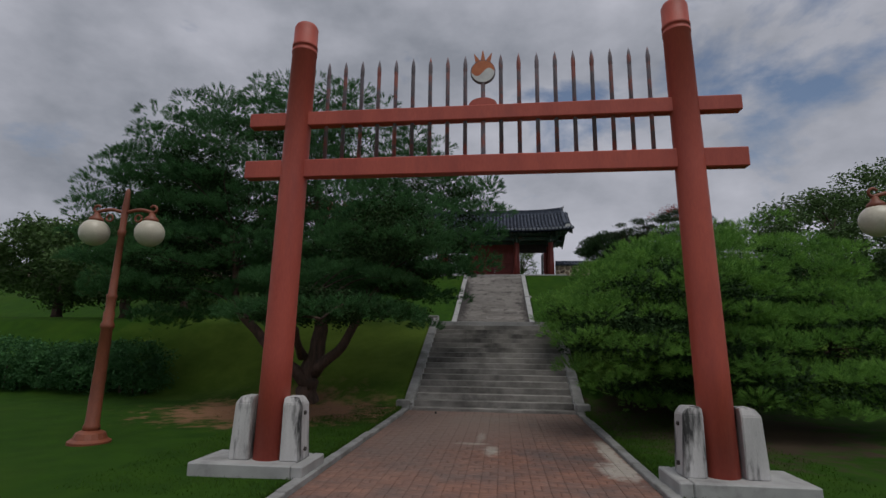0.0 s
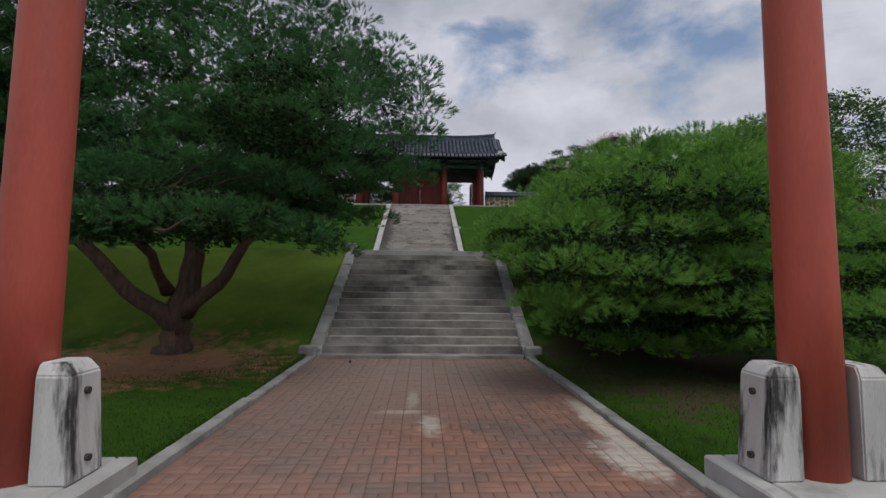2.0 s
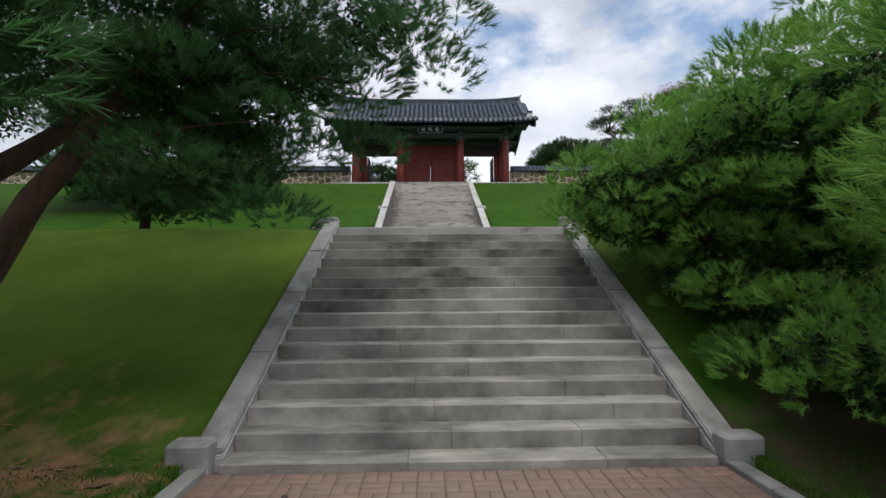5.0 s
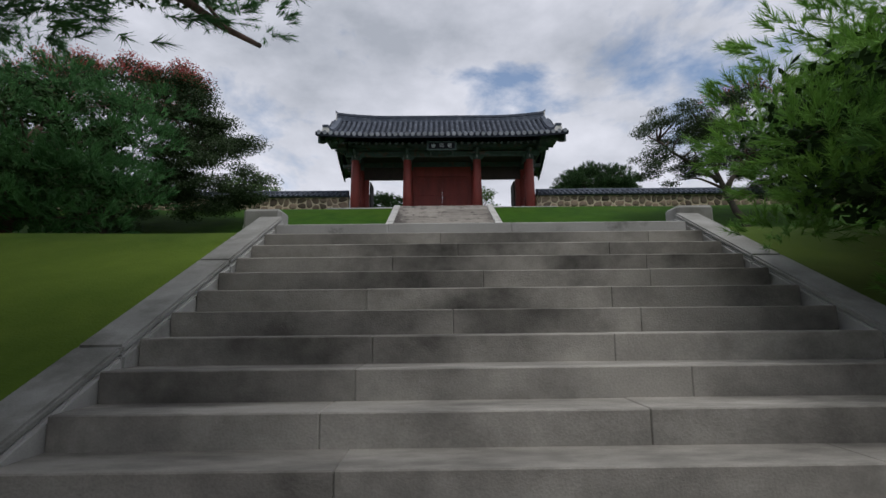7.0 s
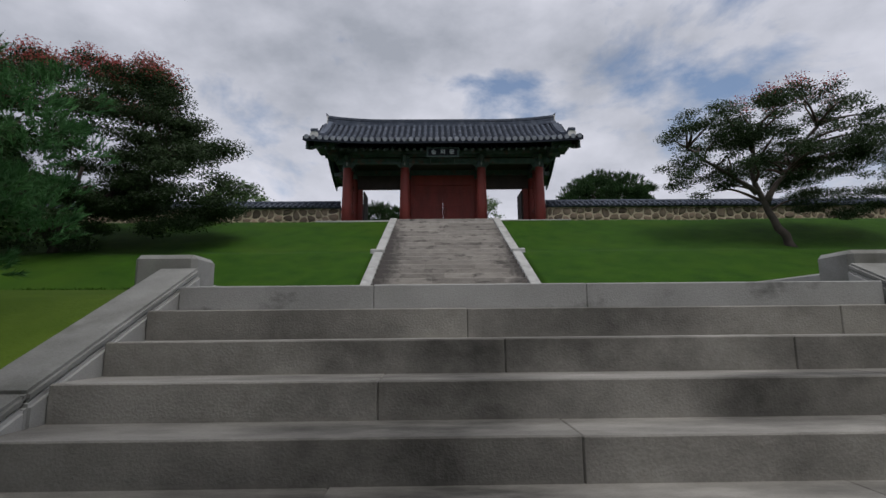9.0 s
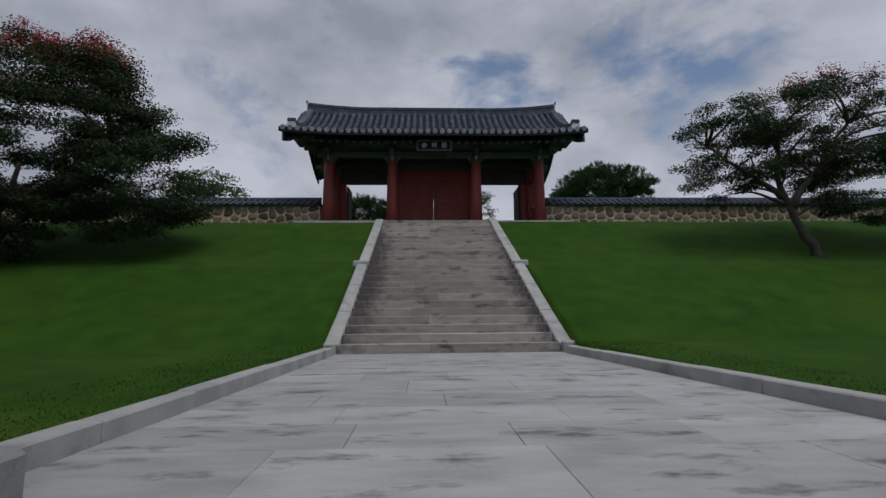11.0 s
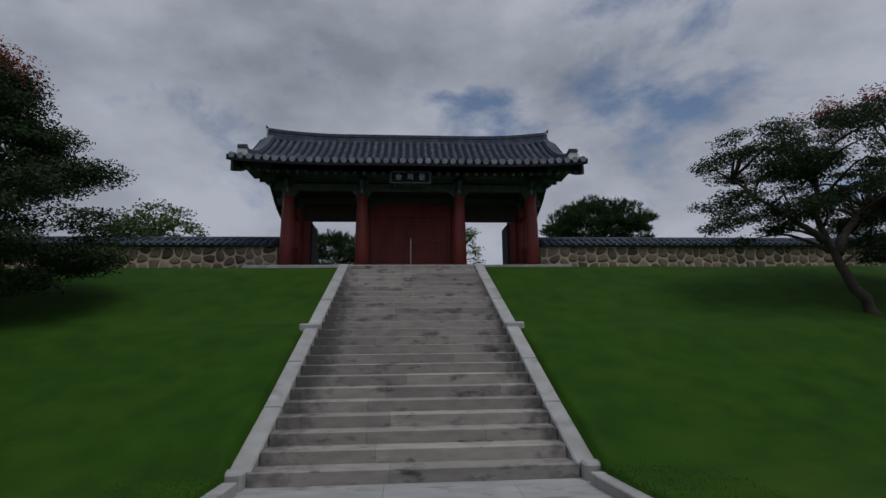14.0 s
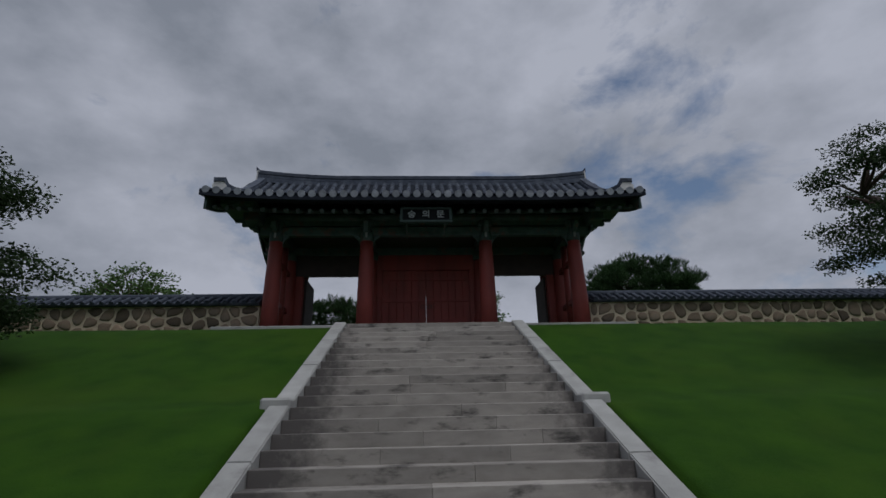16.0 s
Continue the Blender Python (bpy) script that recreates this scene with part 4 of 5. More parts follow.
def build_wall(side):
    """Fieldstones in pale mortar under a tiled coping."""
    rng = random.Random(20 + side)
    x0, x1 = (4.25, 46.0) if side > 0 else (-46.0, -4.6)
    Y0, Y1 = 36.3, 36.75
    wall = tagged(new("wall_east" if side > 0 else "wall_west"), "boundary wall of round fieldstones in pale mortar with tiled coping", "wall", kind="structure")
    part("mortar", boxed(x0, x1, Y0, Y1, 6.2, 7.4), MORTAR, wall)
    # stones: uneven rounded shapes that fill the face, each meeting its neighbours at a thin joint
    seeds = []
    x = x0 + 0.1
    while x < x1 - 0.08:
        n = rng.choice((2, 3, 3))
        for r in range(n):
            seeds.append((x + rng.uniform(-0.1, 0.1), 6.54 + (r + 0.5 + rng.uniform(-0.28, 0.28)) * 0.84 / n))
        x += rng.uniform(0.28, 0.38)
    seeds.sort(key=lambda q: abs(q[0]))
    verts, faces = [], []
    for i, (cx, cz) in enumerate(seeds):
        cell = [(max(x0, cx - 0.36), 6.5), (min(x1, cx + 0.36), 6.5), (min(x1, cx + 0.36), 7.385), (max(x0, cx - 0.36), 7.385)]
        for ox, oz in seeds[max(0, i - 16):i + 17]:
            dx, dz = ox - cx, oz - cz
            if (ox, oz) == (cx, cz) or abs(dx) > 0.7:
                continue
            lim = (dx * dx + dz * dz) / 2
            cut = []
            for a, b in zip(cell, cell[1:] + cell[:1]):
                da, db = (a[0] - cx) * dx + (a[1] - cz) * dz - lim, (b[0] - cx) * dx + (b[1] - cz) * dz - lim
                if da <= 0:
                    cut.append(a)
                if da * db < 0:
                    f = da / (da - db)
                    cut.append((a[0] + (b[0] - a[0]) * f, a[1] + (b[1] - a[1]) * f))
            cell = cut
            if len(cell) < 3:
                break
        if len(cell) < 3:
            continue
        # round the corners off
        ring = []
        for a, b in zip(cell, cell[1:] + cell[:1]):
            ring += [(a[0] * 0.72 + b[0] * 0.28, a[1] * 0.72 + b[1] * 0.28), (a[0] * 0.28 + b[0] * 0.72, a[1] * 0.28 + b[1] * 0.72)]
        mx, mz = sum(q[0] for q in ring) / len(ring), sum(q[1] for q in ring) / len(ring)
        m = len(ring)
        proud = rng.uniform(0.02, 0.05)
        v, f = [], []
        for k, (size, d) in enumerate(((0.87, 0.012), (0.82, -proud * 0.6), (0.55, -proud))):
            for qx, qz in ring:
                u = size + rng.uniform(-0.02, 0.02)
                v.append(((qx - mx) * u, d, (qz - mz) * u))
        v.append((0, -proud * 1.08, 0))
        for k in range(2):
            f += [(k * m + a, k * m + (a + 1) % m, (k + 1) * m + (a + 1) % m, (k + 1) * m + a) for a in range(m)]
        f += [(2 * m + a, 2 * m + (a + 1) % m, 3 * m) for a in range(m)]
        if i < 150:
            me = bpy.data.meshes.new("fieldstone")
            me.from_pydata(v, [], f)
            me.materials.append(FIELDSTONE)
            me.polygons.foreach_set("use_smooth", [True] * len(me.polygons))
            ob = new("fieldstone", me)
            ob.parent = wall
            ob.location = (mx, Y0, mz)
        else:
            o = len(verts)
            verts += [(p + mx, Y0 + q, r + mz) for p, q, r in v]
            for q in f:
                faces += [(o + q[0], o + q[k], o + q[k + 1]) for k in range(1, len(q) - 1)]
    ob = new("fieldstones", fast_mesh("fieldstones", verts, faces, FIELDSTONE))
    ob.parent = wall
    tagged(ob, kind="stuff")
    # coping: board, barrel rows running down to the front and back, ridge
    part("coping_bed", prism(bmesh.new(), [(Y0 - 0.12, 7.38), (Y1 + 0.12, 7.38), (Y1 + 0.16, 7.42), (36.525, 7.66), (Y0 - 0.16, 7.42)], "x", x0, x1), TILE, wall)
    bm = bmesh.new()
    tube(bm, [(x0, 36.525, 7.68), (x1, 36.525, 7.68)], [0.09, 0.09], 10)
    part("coping_ridge", bm, TILE, wall)
    bm = bmesh.new()
    tube(bm, [(0, 36.5, 7.66), (0, Y0 - 0.2, 7.425)], [0.055, 0.065], 8)
    me = mesh_of("coping_tile", bm, TILE)
    verts, faces = [], []
    count = int((x1 - x0) / 0.24)
    for i in range(count):
        x = x0 + 0.12 + 0.24 * i
        xx = x if side > 0 else x0 + x1 - x
        if i < 60:
            ob = new("coping_tile", me)
            ob.parent = wall
            ob.location = (xx, 0, 0)
        else:
            o = len(verts)
            verts += [(xx + v.co.x, v.co.y, v.co.z) for v in me.vertices]
            for p in me.polygons:
                vs = [o + q for q in p.vertices]
                for q in range(1, len(vs) - 1):
                    faces.append((vs[0], vs[q], vs[q + 1]))
    ob = new("coping_tiles", fast_mesh("coping_tiles", verts, faces, TILE))
    ob.parent = wall
    tagged(ob, kind="stuff")


# ---- trees ----
def spread_in(rng, lobes, per, layer=0.0):
    """Random places in and near the skin of ellipsoid lobes ((centre), (radii), weight)."""
    out = []
    for c, r, share in lobes:
        k = max(3, int(per * share))
        d = rng.normal(size=(k, 3))
        d /= np.linalg.norm(d, axis=1)[:, None]
        f = rng.uniform(0.45, 1.0, (k, 1)) ** (0.3 if layer else 0.5)
        out.append(np.array(c) + d * f * np.array(r))
    out = np.concatenate(out)
    if layer:
        # boughs gather in level sheets that rise and dip across the crown
        dip = np.array([0.5 * noise.noise((x * 0.45, y * 0.45, 3.0)) for x, y, z in out])
        z = out[:, 2] - dip
        out[:, 2] = np.round(z / layer) * layer + dip + rng.normal(scale=0.07, size=len(out))
    return out


def thin_out(pads, size, gap):
    """Keeps the pads that stand clear of those before them."""
    keep = []
    for i, p in enumerate(pads):
        if not keep or np.min(np.linalg.norm((pads[keep] - p) * np.array((1, 1, 1.5)), axis=1) - gap * size[i]) > 0:
            keep.append(i)
    return pads[keep], size[keep]


def needle_mesh(name, mat, rng, pads, size, shoots, needles, length, width, flat=0.55, up=0.45):
    """Domed puffs of shoots, each shoot a brush of needles that spread from its stem and point outward and up."""
    C, D = [], []
    for p, s in zip(pads, size):
        k = max(7, int(shoots * s * s))
        d = rng.normal(size=(k, 3))
        d[:, 2] = np.abs(d[:, 2]) * 1.1 - 0.18
        d /= np.linalg.norm(d, axis=1)[:, None]
        C.append(p + d * rng.uniform(0.72, 1.0, (k, 1)) ** 0.5 * s * np.array((1, 1, flat)))
        e = d * np.array((1, 1, 0.7)) + np.array((0, 0, up)) + rng.normal(scale=0.16, size=(k, 3))
        D.append(e / np.linalg.norm(e, axis=1)[:, None])
    C, D = np.concatenate(C), np.concatenate(D)
    k = len(C)
    ref = np.where(np.abs(D[:, 2:3]) < 0.9, np.array((0, 0, 1.0)), np.array((1.0, 0, 0)))
    U = np.cross(D, ref)
    U /= np.linalg.norm(U, axis=1)[:, None]
    V = np.cross(D, U)
    turn = rng.uniform(0, 2 * math.pi, (k, needles, 1))
    lean = rng.uniform(0.12, 0.9, (k, needles, 1))
    out = U[:, None, :] * np.cos(turn) + V[:, None, :] * np.sin(turn)
    E = D[:, None, :] * np.cos(lean) + out * np.sin(lean)
    side = D[:, None, :] * -np.sin(lean) + out * np.cos(lean) + rng.normal(scale=0.7, size=(k, needles, 3))
    side = np.cross(E, side)
    side /= np.linalg.norm(side, axis=2)[..., None] + 1e-6
    L = length * rng.uniform(0.75, 1.2, (k, needles, 1))
    root = C[:, None, :] - D[:, None, :] * length * rng.uniform(0, 1.3, (k, needles, 1))
    a, b, tip = root - side * width * 0.5, root + side * width * 0.5, root + E * L
    verts = np.stack([a, b, tip], 2).reshape(-1, 3)
    return fast_mesh(name, verts, np.arange(len(verts)).reshape(-1, 3), mat)


def leaf_mesh(name, mat, rng, pads, size, leaves, leaf, flat=0.7):
    """Small folded leaves in uneven clumps."""
    C = []
    for p, s in zip(pads, size):
        k = max(4, int(leaves * s * s))
        d = rng.normal(size=(k, 3))
        d /= np.linalg.norm(d, axis=1)[:, None]
        C.append(p + d * rng.uniform(0.3, 1.0, (k, 1)) * s * np.array((1, 1, flat)))
    C = np.concatenate(C)
    k = len(C)
    a = rng.normal(size=(k, 3)) * np.array((1, 1, 0.6))
    a /= np.linalg.norm(a, axis=1)[:, None]
    b = np.cross(a, rng.normal(size=(k, 3)))
    b /= np.linalg.norm(b, axis=1)[:, None] + 1e-6
    l = leaf * rng.uniform(0.7, 1.3, (k, 1))
    verts = np.stack([C - a * l, C + b * l * 0.5, C + a * l, C - b * l * 0.5], 1).reshape(-1, 3)
    return fast_mesh(name, verts, np.arange(len(verts)).reshape(-1, 4), mat)


def limbs_to(rng, starts, pads, r0, pick, droop=0.3, sides=6):
    """Curved limbs from points on the trunk to some of the pads, one mesh each."""
    made = []
    for p in pads[::pick]:
        s = min(starts, key=lambda q: (Vector(q) - Vector(p)).length + abs(q[2] - p[2] + 0.6))
        a, b = Vector(s), Vector(p)
        if (b - a).length > 2.3:
            continue
        m1 = a.lerp(b, 0.35) + Vector((rng.normal() * 0.2, rng.normal() * 0.2, droop + rng.normal() * 0.12))
        m2 = a.lerp(b, 0.7) + Vector((rng.normal() * 0.2, rng.normal() * 0.2, droop * 0.6 + rng.normal() * 0.12))
        r = r0 * min(1.0, 0.35 + (b - a).length / 8)
        pts = []
        for i in range(9):
            t = i / 8
            pts.append(a * (1 - t) ** 3 + m1 * 3 * t * (1 - t) ** 2 + m2 * 3 * t * t * (1 - t) + b * t ** 3)
        made.append(tube(bmesh.new(), pts, [r * (1 - 0.85 * i / 8) for i in range(9)], sides))
    return made


def along(pts, k):
    out = []
    for a, b in zip(pts, pts[1:]):
        out += [tuple(Vector(a).lerp(Vector(b), i / k)) for i in range(k)]
    return out + [pts[-1]]


def tree(name, label, category, base, stems, radii, lobes, per, crown, bark, seed, limb=0.09, pick=3, smin=0.55, smax=0.95, group="", droop=0.3, layer=0.0, gap=0.0, core_at=0.7):
    """stems: polylines of the trunk and its main limbs; crown: function(rng, pads, sizes, core places) that gives the crown meshes."""
    rng = np.random.default_rng(seed)
    thing = tagged(new(name), label, category, group)
    thing.location = base
    inv = Matrix.Translation(-Vector(base))
    pads = spread_in(rng, lobes, per, layer)
    size = rng.uniform(smin, smax, len(pads))
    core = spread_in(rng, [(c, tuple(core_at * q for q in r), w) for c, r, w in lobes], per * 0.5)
    if gap:
        pads, size = thin_out(pads, size, gap)
    starts, wood = [], []
    for line, (ra, rb) in zip(stems, radii):
        pts = along(line, 4)
        pts = [tuple(Vector(p) + Vector((rng.normal(), rng.normal(), 0)) * 0.035 * (0 < i)) for i, p in enumerate(pts)]
        wood.append(tube(bmesh.new(), pts, [(ra + (rb - ra) * i / (len(pts) - 1)) * (1.35 if i == 0 else 1.0) for i in range(len(pts))], 10))
        starts += pts[len(pts) // 3:]
    wood += limbs_to(rng, starts, pads, limb, pick, droop)
    for i, bm in enumerate(wood):
        ob = new("trunk" if i == 0 else "limb", mesh_of("trunk" if i == 0 else "limb", bm, bark if i < len(stems) else BRANCH, True))
        ob.parent, ob.matrix_parent_inverse = thing, inv
    for me in crown(rng, pads, size, core):
        ob = new(me.name.split(".")[0], me)
        ob.parent, ob.matrix_parent_inverse = thing, inv
    return thing


def build_trees():
    def pine_crown(mat, shoots, needles, length, width, flat=0.55, up=0.45):
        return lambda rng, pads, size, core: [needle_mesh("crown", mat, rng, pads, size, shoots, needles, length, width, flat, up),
                                        leaf_mesh("inner_needles", NEEDLE_SHADE, rng, core, np.full(len(core), 0.4), 420, 0.04, 0.5)]

    def leaf_crown(mat, leaves, leaf, blossom=0.0, top=0.0, flat=0.7):
        def make(rng, pads, size, core):
            out = [leaf_mesh("crown", mat, rng, pads, size, leaves, leaf, flat)]
            if blossom:
                high = [i for i, p in enumerate(pads) if p[2] > top]
                if high:
                    out.append(leaf_mesh("blossom", BLOSSOM, rng, pads[high] + np.array((0, 0, 0.25)), size[high] * 0.8, leaves * blossom, leaf))
            return out
        return make

    # big pine beside the lower stairs
    tree("pine_tree", "large spreading pine with dark green needles and a forked reddish trunk", "pine tree", (-5.2, 13.37, 0.05),
         [[(-5.2, 13.38, 0.0), (-5.09, 13.38, 0.84), (-4.83, 13.48, 2.1), (-5.15, 13.79, 4.41), (-5.46, 13.9, 6.93)],
          [(-5.04, 13.38, 0.58), (-5.88, 12.85, 1.37), (-6.93, 12.43, 2.73), (-7.35, 12.64, 4.83)],
          [(-4.99, 13.38, 0.95), (-4.09, 13.16, 1.68), (-3.46, 13.48, 3.04), (-2.52, 13.9, 4.62)],
          [(-4.94, 13.59, 2.31), (-4.41, 15.16, 3.78), (-3.36, 17.05, 4.73), (-2.52, 18.73, 4.83)],
          [(-5.25, 13.16, 1.37), (-5.15, 11.8, 2.31), (-4.41, 10.12, 2.42), (-3.15, 8.86, 2.21)]],
         [(0.33, 0.08), (0.2, 0.06), (0.17, 0.05), (0.13, 0.03), (0.11, 0.03)],
         [((-6.3, 14.11, 6.51), (4.94, 3.15, 3.04), 0.45),
          ((-10.5, 13.9, 5.25), (2.73, 2.1, 2.42), 0.2),
          ((-1.99, 14.21, 5.35), (2.31, 1.99, 2.21), 0.24),
          ((-2.31, 13.48, 2.62), (0.63, 0.63, 0.11), 0.02),
          ((-3.7, 9.8, 2.5), (2.0, 1.0, 0.5), 0.16),
          ((-2.31, 10.33, 4.3), (1.37, 1.37, 0.95), 0.1),
          ((-4.41, 12.22, 3.99), (2.31, 1.58, 0.63), 0.1),
          ((-2.73, 14.21, 3.57), (1.37, 1.58, 0.42), 0.06),
          ((-8.82, 12.85, 3.89), (2.73, 1.89, 1.58), 0.2),
          ((-7.98, 12.85, 6.72), (3.36, 1.47, 1.99), 0.16),
          ((-3.6, 17.8, 5.28), (2.0, 1.0, 0.3), 0.05)],
         1500, pine_crown(NEEDLE, 165, 38, 0.105, 0.0065, 0.5, 0.3), BARK, 41, limb=0.05, pick=5, smin=0.45, smax=0.75, layer=0.8, gap=0.78, core_at=0.74)
    # low spreading pine on the other side
    tree("spreading_pine", "low wide spreading pine bush with bright green needles overhanging the stairs", "pine bush", (5.46, 13.69, 0.1),
         [[(5.46, 13.69, 0.0), (5.35, 13.79, 0.84), (4.83, 14.0, 2.1), (4.62, 14.21, 3.57)],
          [(5.46, 13.69, 0.11), (4.41, 12.85, 0.95), (3.78, 11.59, 1.37)],
          [(5.46, 13.69, 0.11), (6.72, 13.16, 1.05), (7.98, 12.43, 1.68)],
          [(5.46, 13.69, 0.11), (4.2, 14.95, 1.26), (2.94, 15.79, 2.62)]],
         [(0.2, 0.06), (0.12, 0.05), (0.12, 0.05), (0.12, 0.05)],
         [((6.3, 14.21, 3.36), (3.46, 3.15, 1.58), 0.42),
          ((2.73, 10.02, 1.99), (1.42, 1.26, 0.73), 0.13),
          ((3.99, 10.54, 2.84), (2.1, 1.47, 0.84), 0.16),
          ((3.99, 15.27, 1.68), (1.37, 1.89, 0.84), 0.12),
          ((4.51, 10.85, 1.52), (2.31, 1.37, 0.68), 0.2),
          ((8.19, 11.8, 1.89), (2.31, 2.1, 1.0), 0.22),
          # the lobe at (3.9, 14.7, 3.0) is extra foliage added to shade the stairs
          ((2.85, 16.0, 2.7), (1.2, 1.2, 0.7), 0.2), ((4.5, 17.2, 3.4), (1.5, 1.3, 1.3), 0.16), ((4.6, 12.2, 1.0), (2.0, 1.9, 0.5), 0.14), ((3.9, 14.7, 3.0), (1.3, 1.4, 1.0), 0.16), ((3.9, 13.4, 0.95), (1.1, 1.8, 0.45), 0.1), ((6.4, 10.6, 1.0), (2.4, 1.6, 0.5), 0.12)],
         1700, pine_crown(NEEDLE_BRIGHT, 200, 40, 0.095, 0.006, 0.58, 0.3), BARK, 42, limb=0.04, pick=7, smin=0.36, smax=0.62, layer=0.6, gap=0.86, core_at=0.78)
    # young pine on the lawn beside the landing
    tree("pine_tree", "dark bushy pine on the lawn beside the landing", "pine tree", (-6.9, 20.6, 2.68),
         [[(-6.9, 20.6, 2.6), (-6.8, 20.6, 3.3), (-6.5, 20.6, 4.6)], [(-6.85, 20.6, 3.0), (-7.5, 20.5, 3.7), (-7.9, 20.5, 4.6)]], [(0.13, 0.05), (0.08, 0.03)],
         [((-6.8, 20.6, 4.5), (2.2, 1.6, 1.0), 0.7), ((-6.2, 20.4, 3.5), (1.6, 1.2, 0.5), 0.3)], 260, pine_crown(NEEDLE, 90, 26, 0.12, 0.012), BARK, 43, limb=0.04, pick=6, smin=0.35, smax=0.6, layer=0.6, gap=0.6)
    # flowering myrtles on the bank
    tree("crape_myrtle", "broad dark-leaved crape myrtle with fading red blossom", "tree", (-12.0, 30.5, 4.6),
         [[(-12.0, 30.5, 4.5), (-11.9, 30.5, 5.6), (-11.5, 30.6, 7.4)], [(-12.0, 30.5, 4.8), (-13.0, 30.4, 6.4), (-14.0, 30.4, 8.4)], [(-11.9, 30.5, 5.2), (-10.4, 30.6, 6.6), (-9.2, 30.6, 7.6)]],
         [(0.16, 0.05), (0.12, 0.04), (0.1, 0.03)],
         [((-12.1, 30.6, 8.3), (4.1, 2.6, 2.7), 0.8), ((-8.5, 30.8, 7.0), (1.9, 1.6, 1.5), 0.24), ((-12.5, 29.8, 5.9), (3.2, 1.6, 0.9), 0.22)], 330, leaf_crown(LEAF, 1300, 0.038, 0.7, 9.5, 0.36), BARK_PALE, 44, smin=0.45, smax=0.85, pick=4, layer=0.62, group="crape myrtles on the bank")
    tree("crape_myrtle", "leaning crape myrtle with airy dark crown and red blossom", "tree", (10.6, 30.7, 4.7),
         [[(10.6, 30.7, 4.6), (10.2, 30.8, 5.6), (9.7, 30.9, 6.8), (9.9, 31.0, 8.2)], [(9.8, 30.9, 6.5), (8.6, 31.0, 7.4), (7.4, 31.0, 8.3)], [(10.0, 30.8, 6.2), (11.0, 31.0, 7.4), (12.0, 31.0, 8.8)]],
         [(0.14, 0.05), (0.08, 0.02), (0.1, 0.03)],
         [((11.4, 31.0, 8.5), (2.6, 2.0, 1.4), 0.5), ((8.5, 31.0, 8.5), (1.6, 1.2, 0.6), 0.16), ((8.2, 31.0, 7.2), (1.4, 1.2, 0.3), 0.12), ((13.0, 31.4, 7.4), (2.2, 1.6, 1.5), 0.35)], 220, leaf_crown(LEAF, 1700, 0.032, 0.5, 9.4, 0.34), BARK_PALE, 45, smin=0.32, smax=0.65, pick=3, layer=0.5, group="crape myrtles on the bank")
    # trees over the lawn behind the hedge
    tree("tree", "broad layered green tree on the upper lawn", "tree", (-15.8, 19.5, 2.6),
         [[(-15.8, 19.5, 2.5), (-15.8, 19.5, 4.0), (-15.5, 19.5, 6.0)]], [(0.24, 0.08)], [((-15.8, 19.5, 5.2), (3.8, 2.4, 1.7), 1.0)], 150, leaf_crown(LEAF_LIGHT, 260, 0.09), BARK, 51, smin=0.45, smax=0.9, pick=5)
    tree("tree", "broad layered green tree on the upper lawn", "tree", (-20.5, 21.0, 2.6),
         [[(-20.5, 21.0, 2.5), (-20.5, 21.0, 4.0), (-20.2, 21.0, 6.0)]], [(0.24, 0.08)], [((-20.2, 21.0, 5.4), (4.2, 2.4, 2.0), 1.0)], 170, leaf_crown(LEAF_LIGHT, 240, 0.095), BARK, 53, smin=0.5, smax=0.95, pick=5)
    tree("tree", "tall airy tree behind the upper lawn", "tree", (-17.5, 26.0, 2.8),
         [[(-17.5, 26.0, 2.6), (-17.5, 26.0, 6.0), (-17.2, 26.0, 11.0)]], [(0.22, 0.06)], [((-17.6, 26.0, 9.0), (3.4, 2.4, 3.6), 1.0)], 150, leaf_crown(LEAF, 200, 0.1), BARK, 52, smin=0.45, smax=0.9, pick=4)
    # beyond the wall
    tree("pine_tree", "dense dark pine behind the boundary wall", "pine tree", (10.2, 46.0, 6.5),
         [[(10.2, 46.0, 6.4), (10.2, 46.0, 9.5)]], [(0.15, 0.06)], [((10.3, 46.0, 10.3), (2.9, 2.0, 1.4), 1.0)], 170, pine_crown(NEEDLE_FAR, 90, 12, 0.2, 0.03), BARK, 46, smin=0.35, smax=0.75, pick=6)
    tree("tree", "light green tree behind the boundary wall", "tree", (-12.2, 44.0, 6.5),
         [[(-12.2, 44.0, 6.4), (-12.2, 44.0, 9.0)]], [(0.12, 0.05)], [((-12.2, 44.0, 9.6), (2.3, 1.6, 1.3), 1.0)], 100, leaf_crown(LEAF_LIGHT, 200, 0.08), BARK_PALE, 47, smin=0.3, smax=0.6)
    tree("pine_tree", "young pine seen through the gatehouse", "pine tree", (-3.4, 44.5, 6.5),
         [[(-3.4, 44.5, 6.4), (-3.4, 44.5, 9.6)]], [(0.1, 0.03)], [((-3.9, 44.5, 8.3), (1.7, 0.9, 1.4), 1.0)], 95, pine_crown(NEEDLE_FAR, 120, 14, 0.2, 0.025), BARK, 48, smin=0.3, smax=0.55)
    tree("shrub", "pale green shrub seen through the gatehouse", "shrub", (2.2, 45.0, 6.5),
         [[(2.2, 45.0, 6.4), (2.2, 45.0, 8.0)]], [(0.06, 0.02)], [((2.55, 45.0, 8.6), (1.0, 0.8, 1.5), 1.0)], 70, leaf_crown(LEAF_LIGHT, 260, 0.06), BARK_PALE, 49, smin=0.3, smax=0.5)
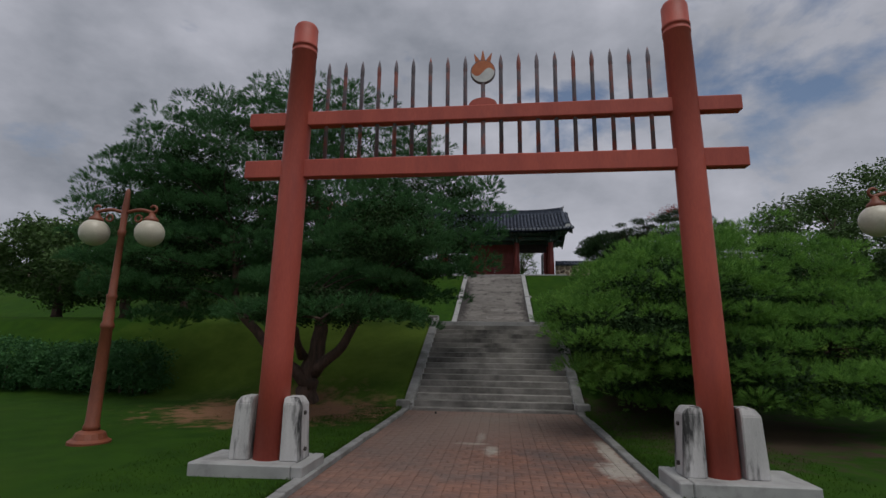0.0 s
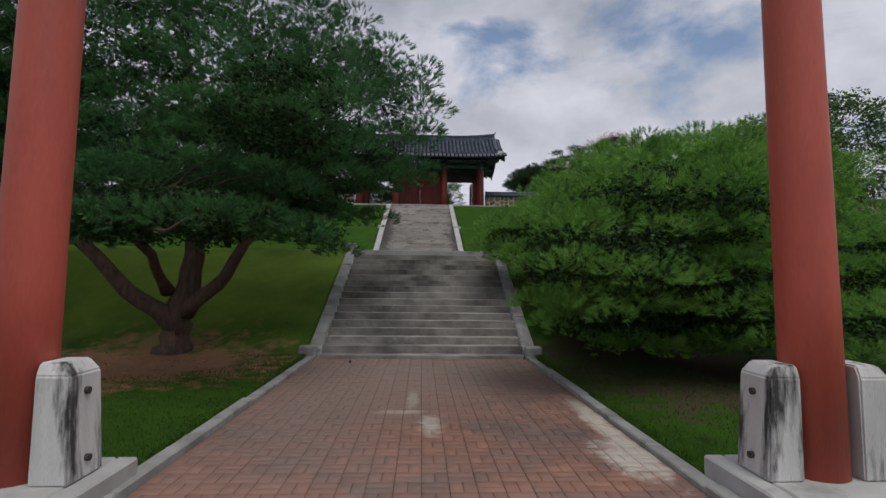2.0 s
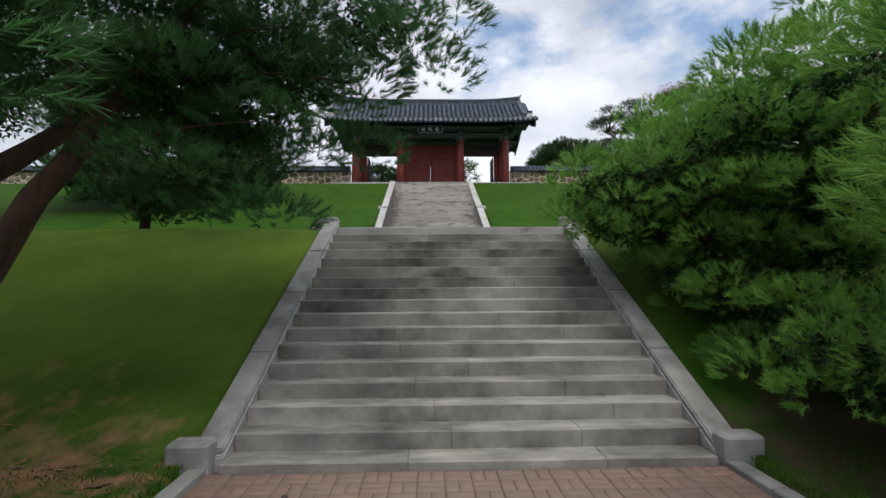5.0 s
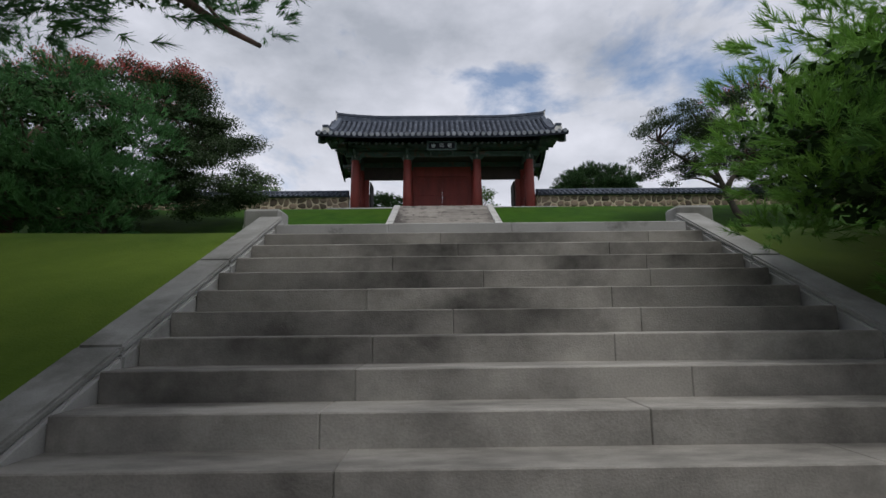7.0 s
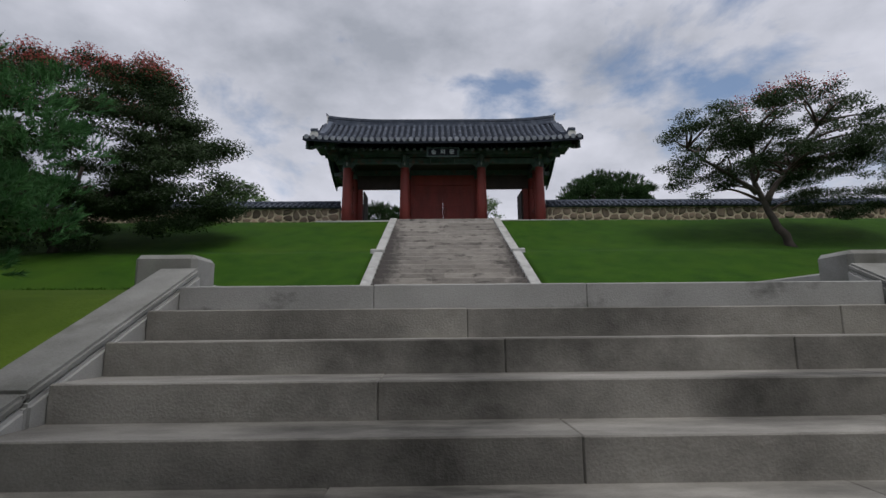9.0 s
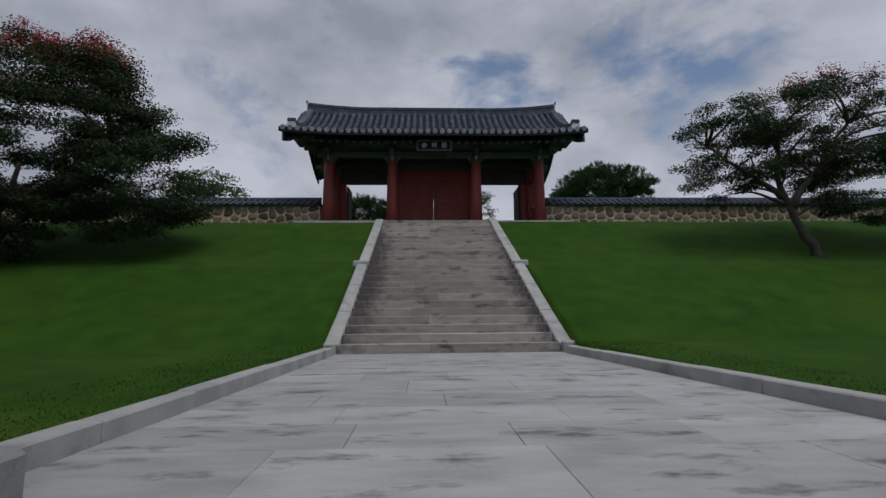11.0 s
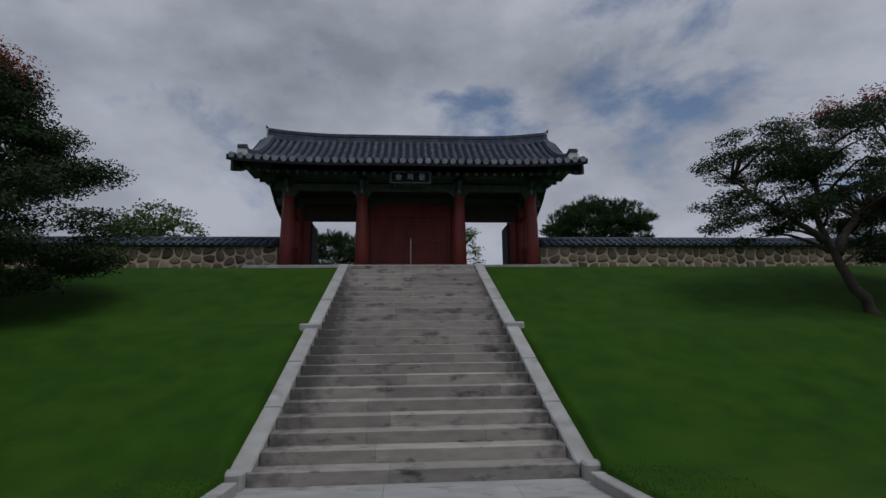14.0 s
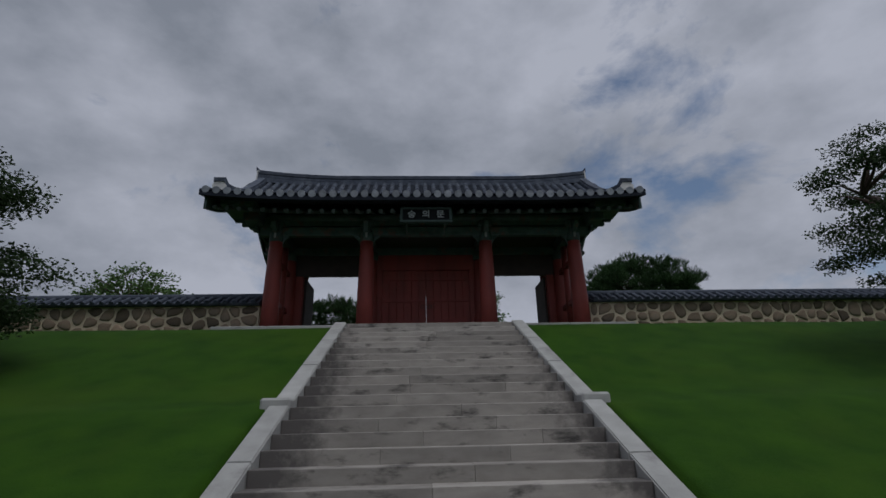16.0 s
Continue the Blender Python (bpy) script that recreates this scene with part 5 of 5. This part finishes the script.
    # right of the lower lawn
    tree("tree", "tall layered green tree on the bank", "tree", (17.5, 27.0, 3.4),
         [[(17.5, 27.0, 3.2), (17.5, 27.0, 7.5)]], [(0.2, 0.07)], [((17.5, 27.0, 7.2), (4.2, 3.0, 2.6), 0.6), ((21.5, 28.0, 8.5), (3.6, 3.0, 3.4), 0.5)], 240, leaf_crown(LEAF_LIGHT, 240, 0.09), BARK_PALE, 50, smin=0.5, smax=0.95, pick=6)


def build_hedge():
    rng = np.random.default_rng(7)
    for i, (x, y, r) in enumerate(((-17.4, 14.6, 1.4), (-15.8, 14.5, 1.4), (-14.2, 14.5, 1.4), (-12.6, 14.4, 1.4), (-11.2, 14.4, 1.3))):
        h = tagged(new("hedge_bush"), "dense dark clipped hedge bush at the foot of the bank", "hedge", "hedge along the bank")
        h.location = (x, y, 0.3)
        pads = spread_in(rng, [((x, y, 0.95), (r * 0.85, 0.8, 0.8), 1.0)], 90)
        me = leaf_mesh("foliage", NEEDLE, rng, pads, rng.uniform(0.3, 0.45, len(pads)), 420, 0.055)
        ob = new("foliage", me)
        put(ob, h)
        bm = bmesh.new()
        for q in (-0.4, 0.0, 0.4):
            tube(bm, [(x + q, y, 0.0), (x + q * 1.4, y, 1.0)], [0.04, 0.02], 6)
        put(new("stem", mesh_of("stem", bm, BARK)), h)


def build_litter():
    """Fallen leaves and needles on the bare soil, and a cone at the foot of the stairs."""
    rng = np.random.default_rng(9)
    k = 1500
    x, y = rng.normal(-5.15, 1.2, k), rng.normal(12.1, 0.78, k)
    keep = x < -2.5
    x, y = x[keep], y[keep]
    z = np.array([bank_z(a, b) for a, b in zip(x, y)]) + 0.02
    c = np.stack([x, y, z], 1)
    a = rng.normal(size=(len(c), 3)) * np.array((1, 1, 0.25))
    b = np.cross(a, np.array((0, 0, 1.0)))
    l = rng.uniform(0.012, 0.035, (len(c), 1))
    verts = np.stack([c - a * l, c + b * l * 0.5, c + a * l, c - b * l * 0.5], 1).reshape(-1, 3)
    tagged(new("fallen_leaves", fast_mesh("fallen_leaves", verts, np.arange(len(verts)).reshape(-1, 4), LITTER)), "dry brown leaves scattered on bare soil", "leaf litter", kind="stuff")
    cone = tagged(new("pine_cone"), "small dark pine cone on the brick path", "pine cone")
    cone.location = (-1.4, 12.59, 0.0)
    bm = bmesh.new()
    lathe(bm, [(0.012, 0.0), (0.03, 0.012), (0.024, 0.02), (0.033, 0.03), (0.024, 0.038), (0.026, 0.048), (0.015, 0.058), (0.004, 0.066)], 9)
    part("scales", bm, BOLT, cone)


def build_grass():
    """Short blades over the banks and verges that the walk passes."""
    rng = np.random.default_rng(10)
    pts = []
    def strip(side, y0, y1, reach, count):
        y = rng.uniform(y0, y1, count)
        off = rng.uniform(0, 1, count) ** 1.6 * reach
        for a, o in zip(y, off):
            edge = half_w(a) + (0.16 if a < 13.12 or 18.95 < a < 25.7 else 0.28)
            pts.append((axis_x(a) + side * (edge + o), a))
    for side in (-1, 1):
        strip(side, 5.0, 13.1, 2.6, 14000)
        strip(side, 19.2, 25.7, 1.2, 6000)
    pts = [p for p in pts if (p[0] + 5.25) ** 2 + ((p[1] - 12.1) * 1.3) ** 2 > 3.6 and not (2.2 < abs(p[0]) < 4.1 and 5.8 < p[1] < 6.9)]
    z = np.array([bank_z(x, y) for x, y in pts])
    c = np.column_stack([np.array(pts), z - 0.01])
    k = len(c)
    ang = rng.uniform(0, 2 * math.pi, k)
    w = np.stack([np.cos(ang), np.sin(ang), np.zeros(k)], 1) * 0.007
    tip = c + np.stack([rng.normal(0, 0.02, k), rng.normal(0, 0.02, k), np.where(c[:, 1] > 19, rng.uniform(0.015, 0.035, k), rng.uniform(0.02, 0.055, k))], 1)
    verts = np.stack([c - w, c + w, tip], 1).reshape(-1, 3)
    tagged(new("grass", fast_mesh("grass", verts, np.arange(len(verts)).reshape(-1, 3), GRASS_BLADE)), "short green grass blades of the lawn", "grass", kind="stuff")


def build_bricks(path):
    """Pairs of bricks in square cells, laid in strips along the path; the stretch before the steps is laid piece by piece."""
    rng = random.Random(2)
    def brick_mesh(lx, ly):
        bm = bmesh.new()
        box(bm, -lx / 2, lx / 2, -ly / 2, ly / 2, -0.05, 0.0, 0.005)
        return mesh_of("brick", bm, BRICK)
    along_y, across = brick_mesh(0.1022, 0.197), brick_mesh(0.206, 0.0975)
    protos = {}
    for key, me in (("a", along_y), ("c", across)):
        protos[key] = ([tuple(v.co) for v in me.vertices], [tuple(p.vertices) for p in me.polygons])
    verts, tri = [], []
    made = 0
    cells = [(i, j) for j in range(0, 103) for i in range(20)]
    for i, j in cells:
        x, y = -2.1 + 0.21 * (i + 0.5), COURT_END - 0.02 - 0.2 * (j + 0.5)
        kind = "a" if (i + j) % 2 == 0 else "c"
        for s in (-1, 1):
            dx, dy = (s * 0.0522, 0) if kind == "a" else (0, s * 0.05)
            z = rng.uniform(-0.002, 0.002)
            if made < 300 and 6 <= i <= 13 and 4 <= j:
                ob = new("brick", along_y if kind == "a" else across)
                ob.parent = path
                ob.location = (x + dx, y + dy, z)
                made += 1
            else:
                o = len(verts)
                pv, pf = protos[kind]
                verts += [(x + dx + q[0], y + dy + q[1], z + q[2]) for q in pv]
                for p in pf:
                    for q in range(1, len(p) - 1):
                        tri.append((o + p[0], o + p[q], o + p[q + 1]))
    ob = new("bricks", fast_mesh("bricks", verts, tri, BRICK))
    ob.parent = path
    tagged(ob, kind="stuff")


build_ground()
path_ob = build_path()
build_kerbs()
build_stairs()
build_landing()
build_platform()
build_gate()
for lx, ly in ((-6.657, 7.495), (6.563, 7.338)):
    lamp_ob = build_lamp(lx, ly)
    lamp_ob.scale = (1.302, 1.302, 1.302)
    lamp_ob.rotation_euler = (0, radians(1.6 if lx < 0 else -1.0), 0)
build_gatehouse()
build_trees()
build_hedge()
build_litter()
build_grass()
build_wall(-1)
build_wall(1)
build_bricks(path_ob)
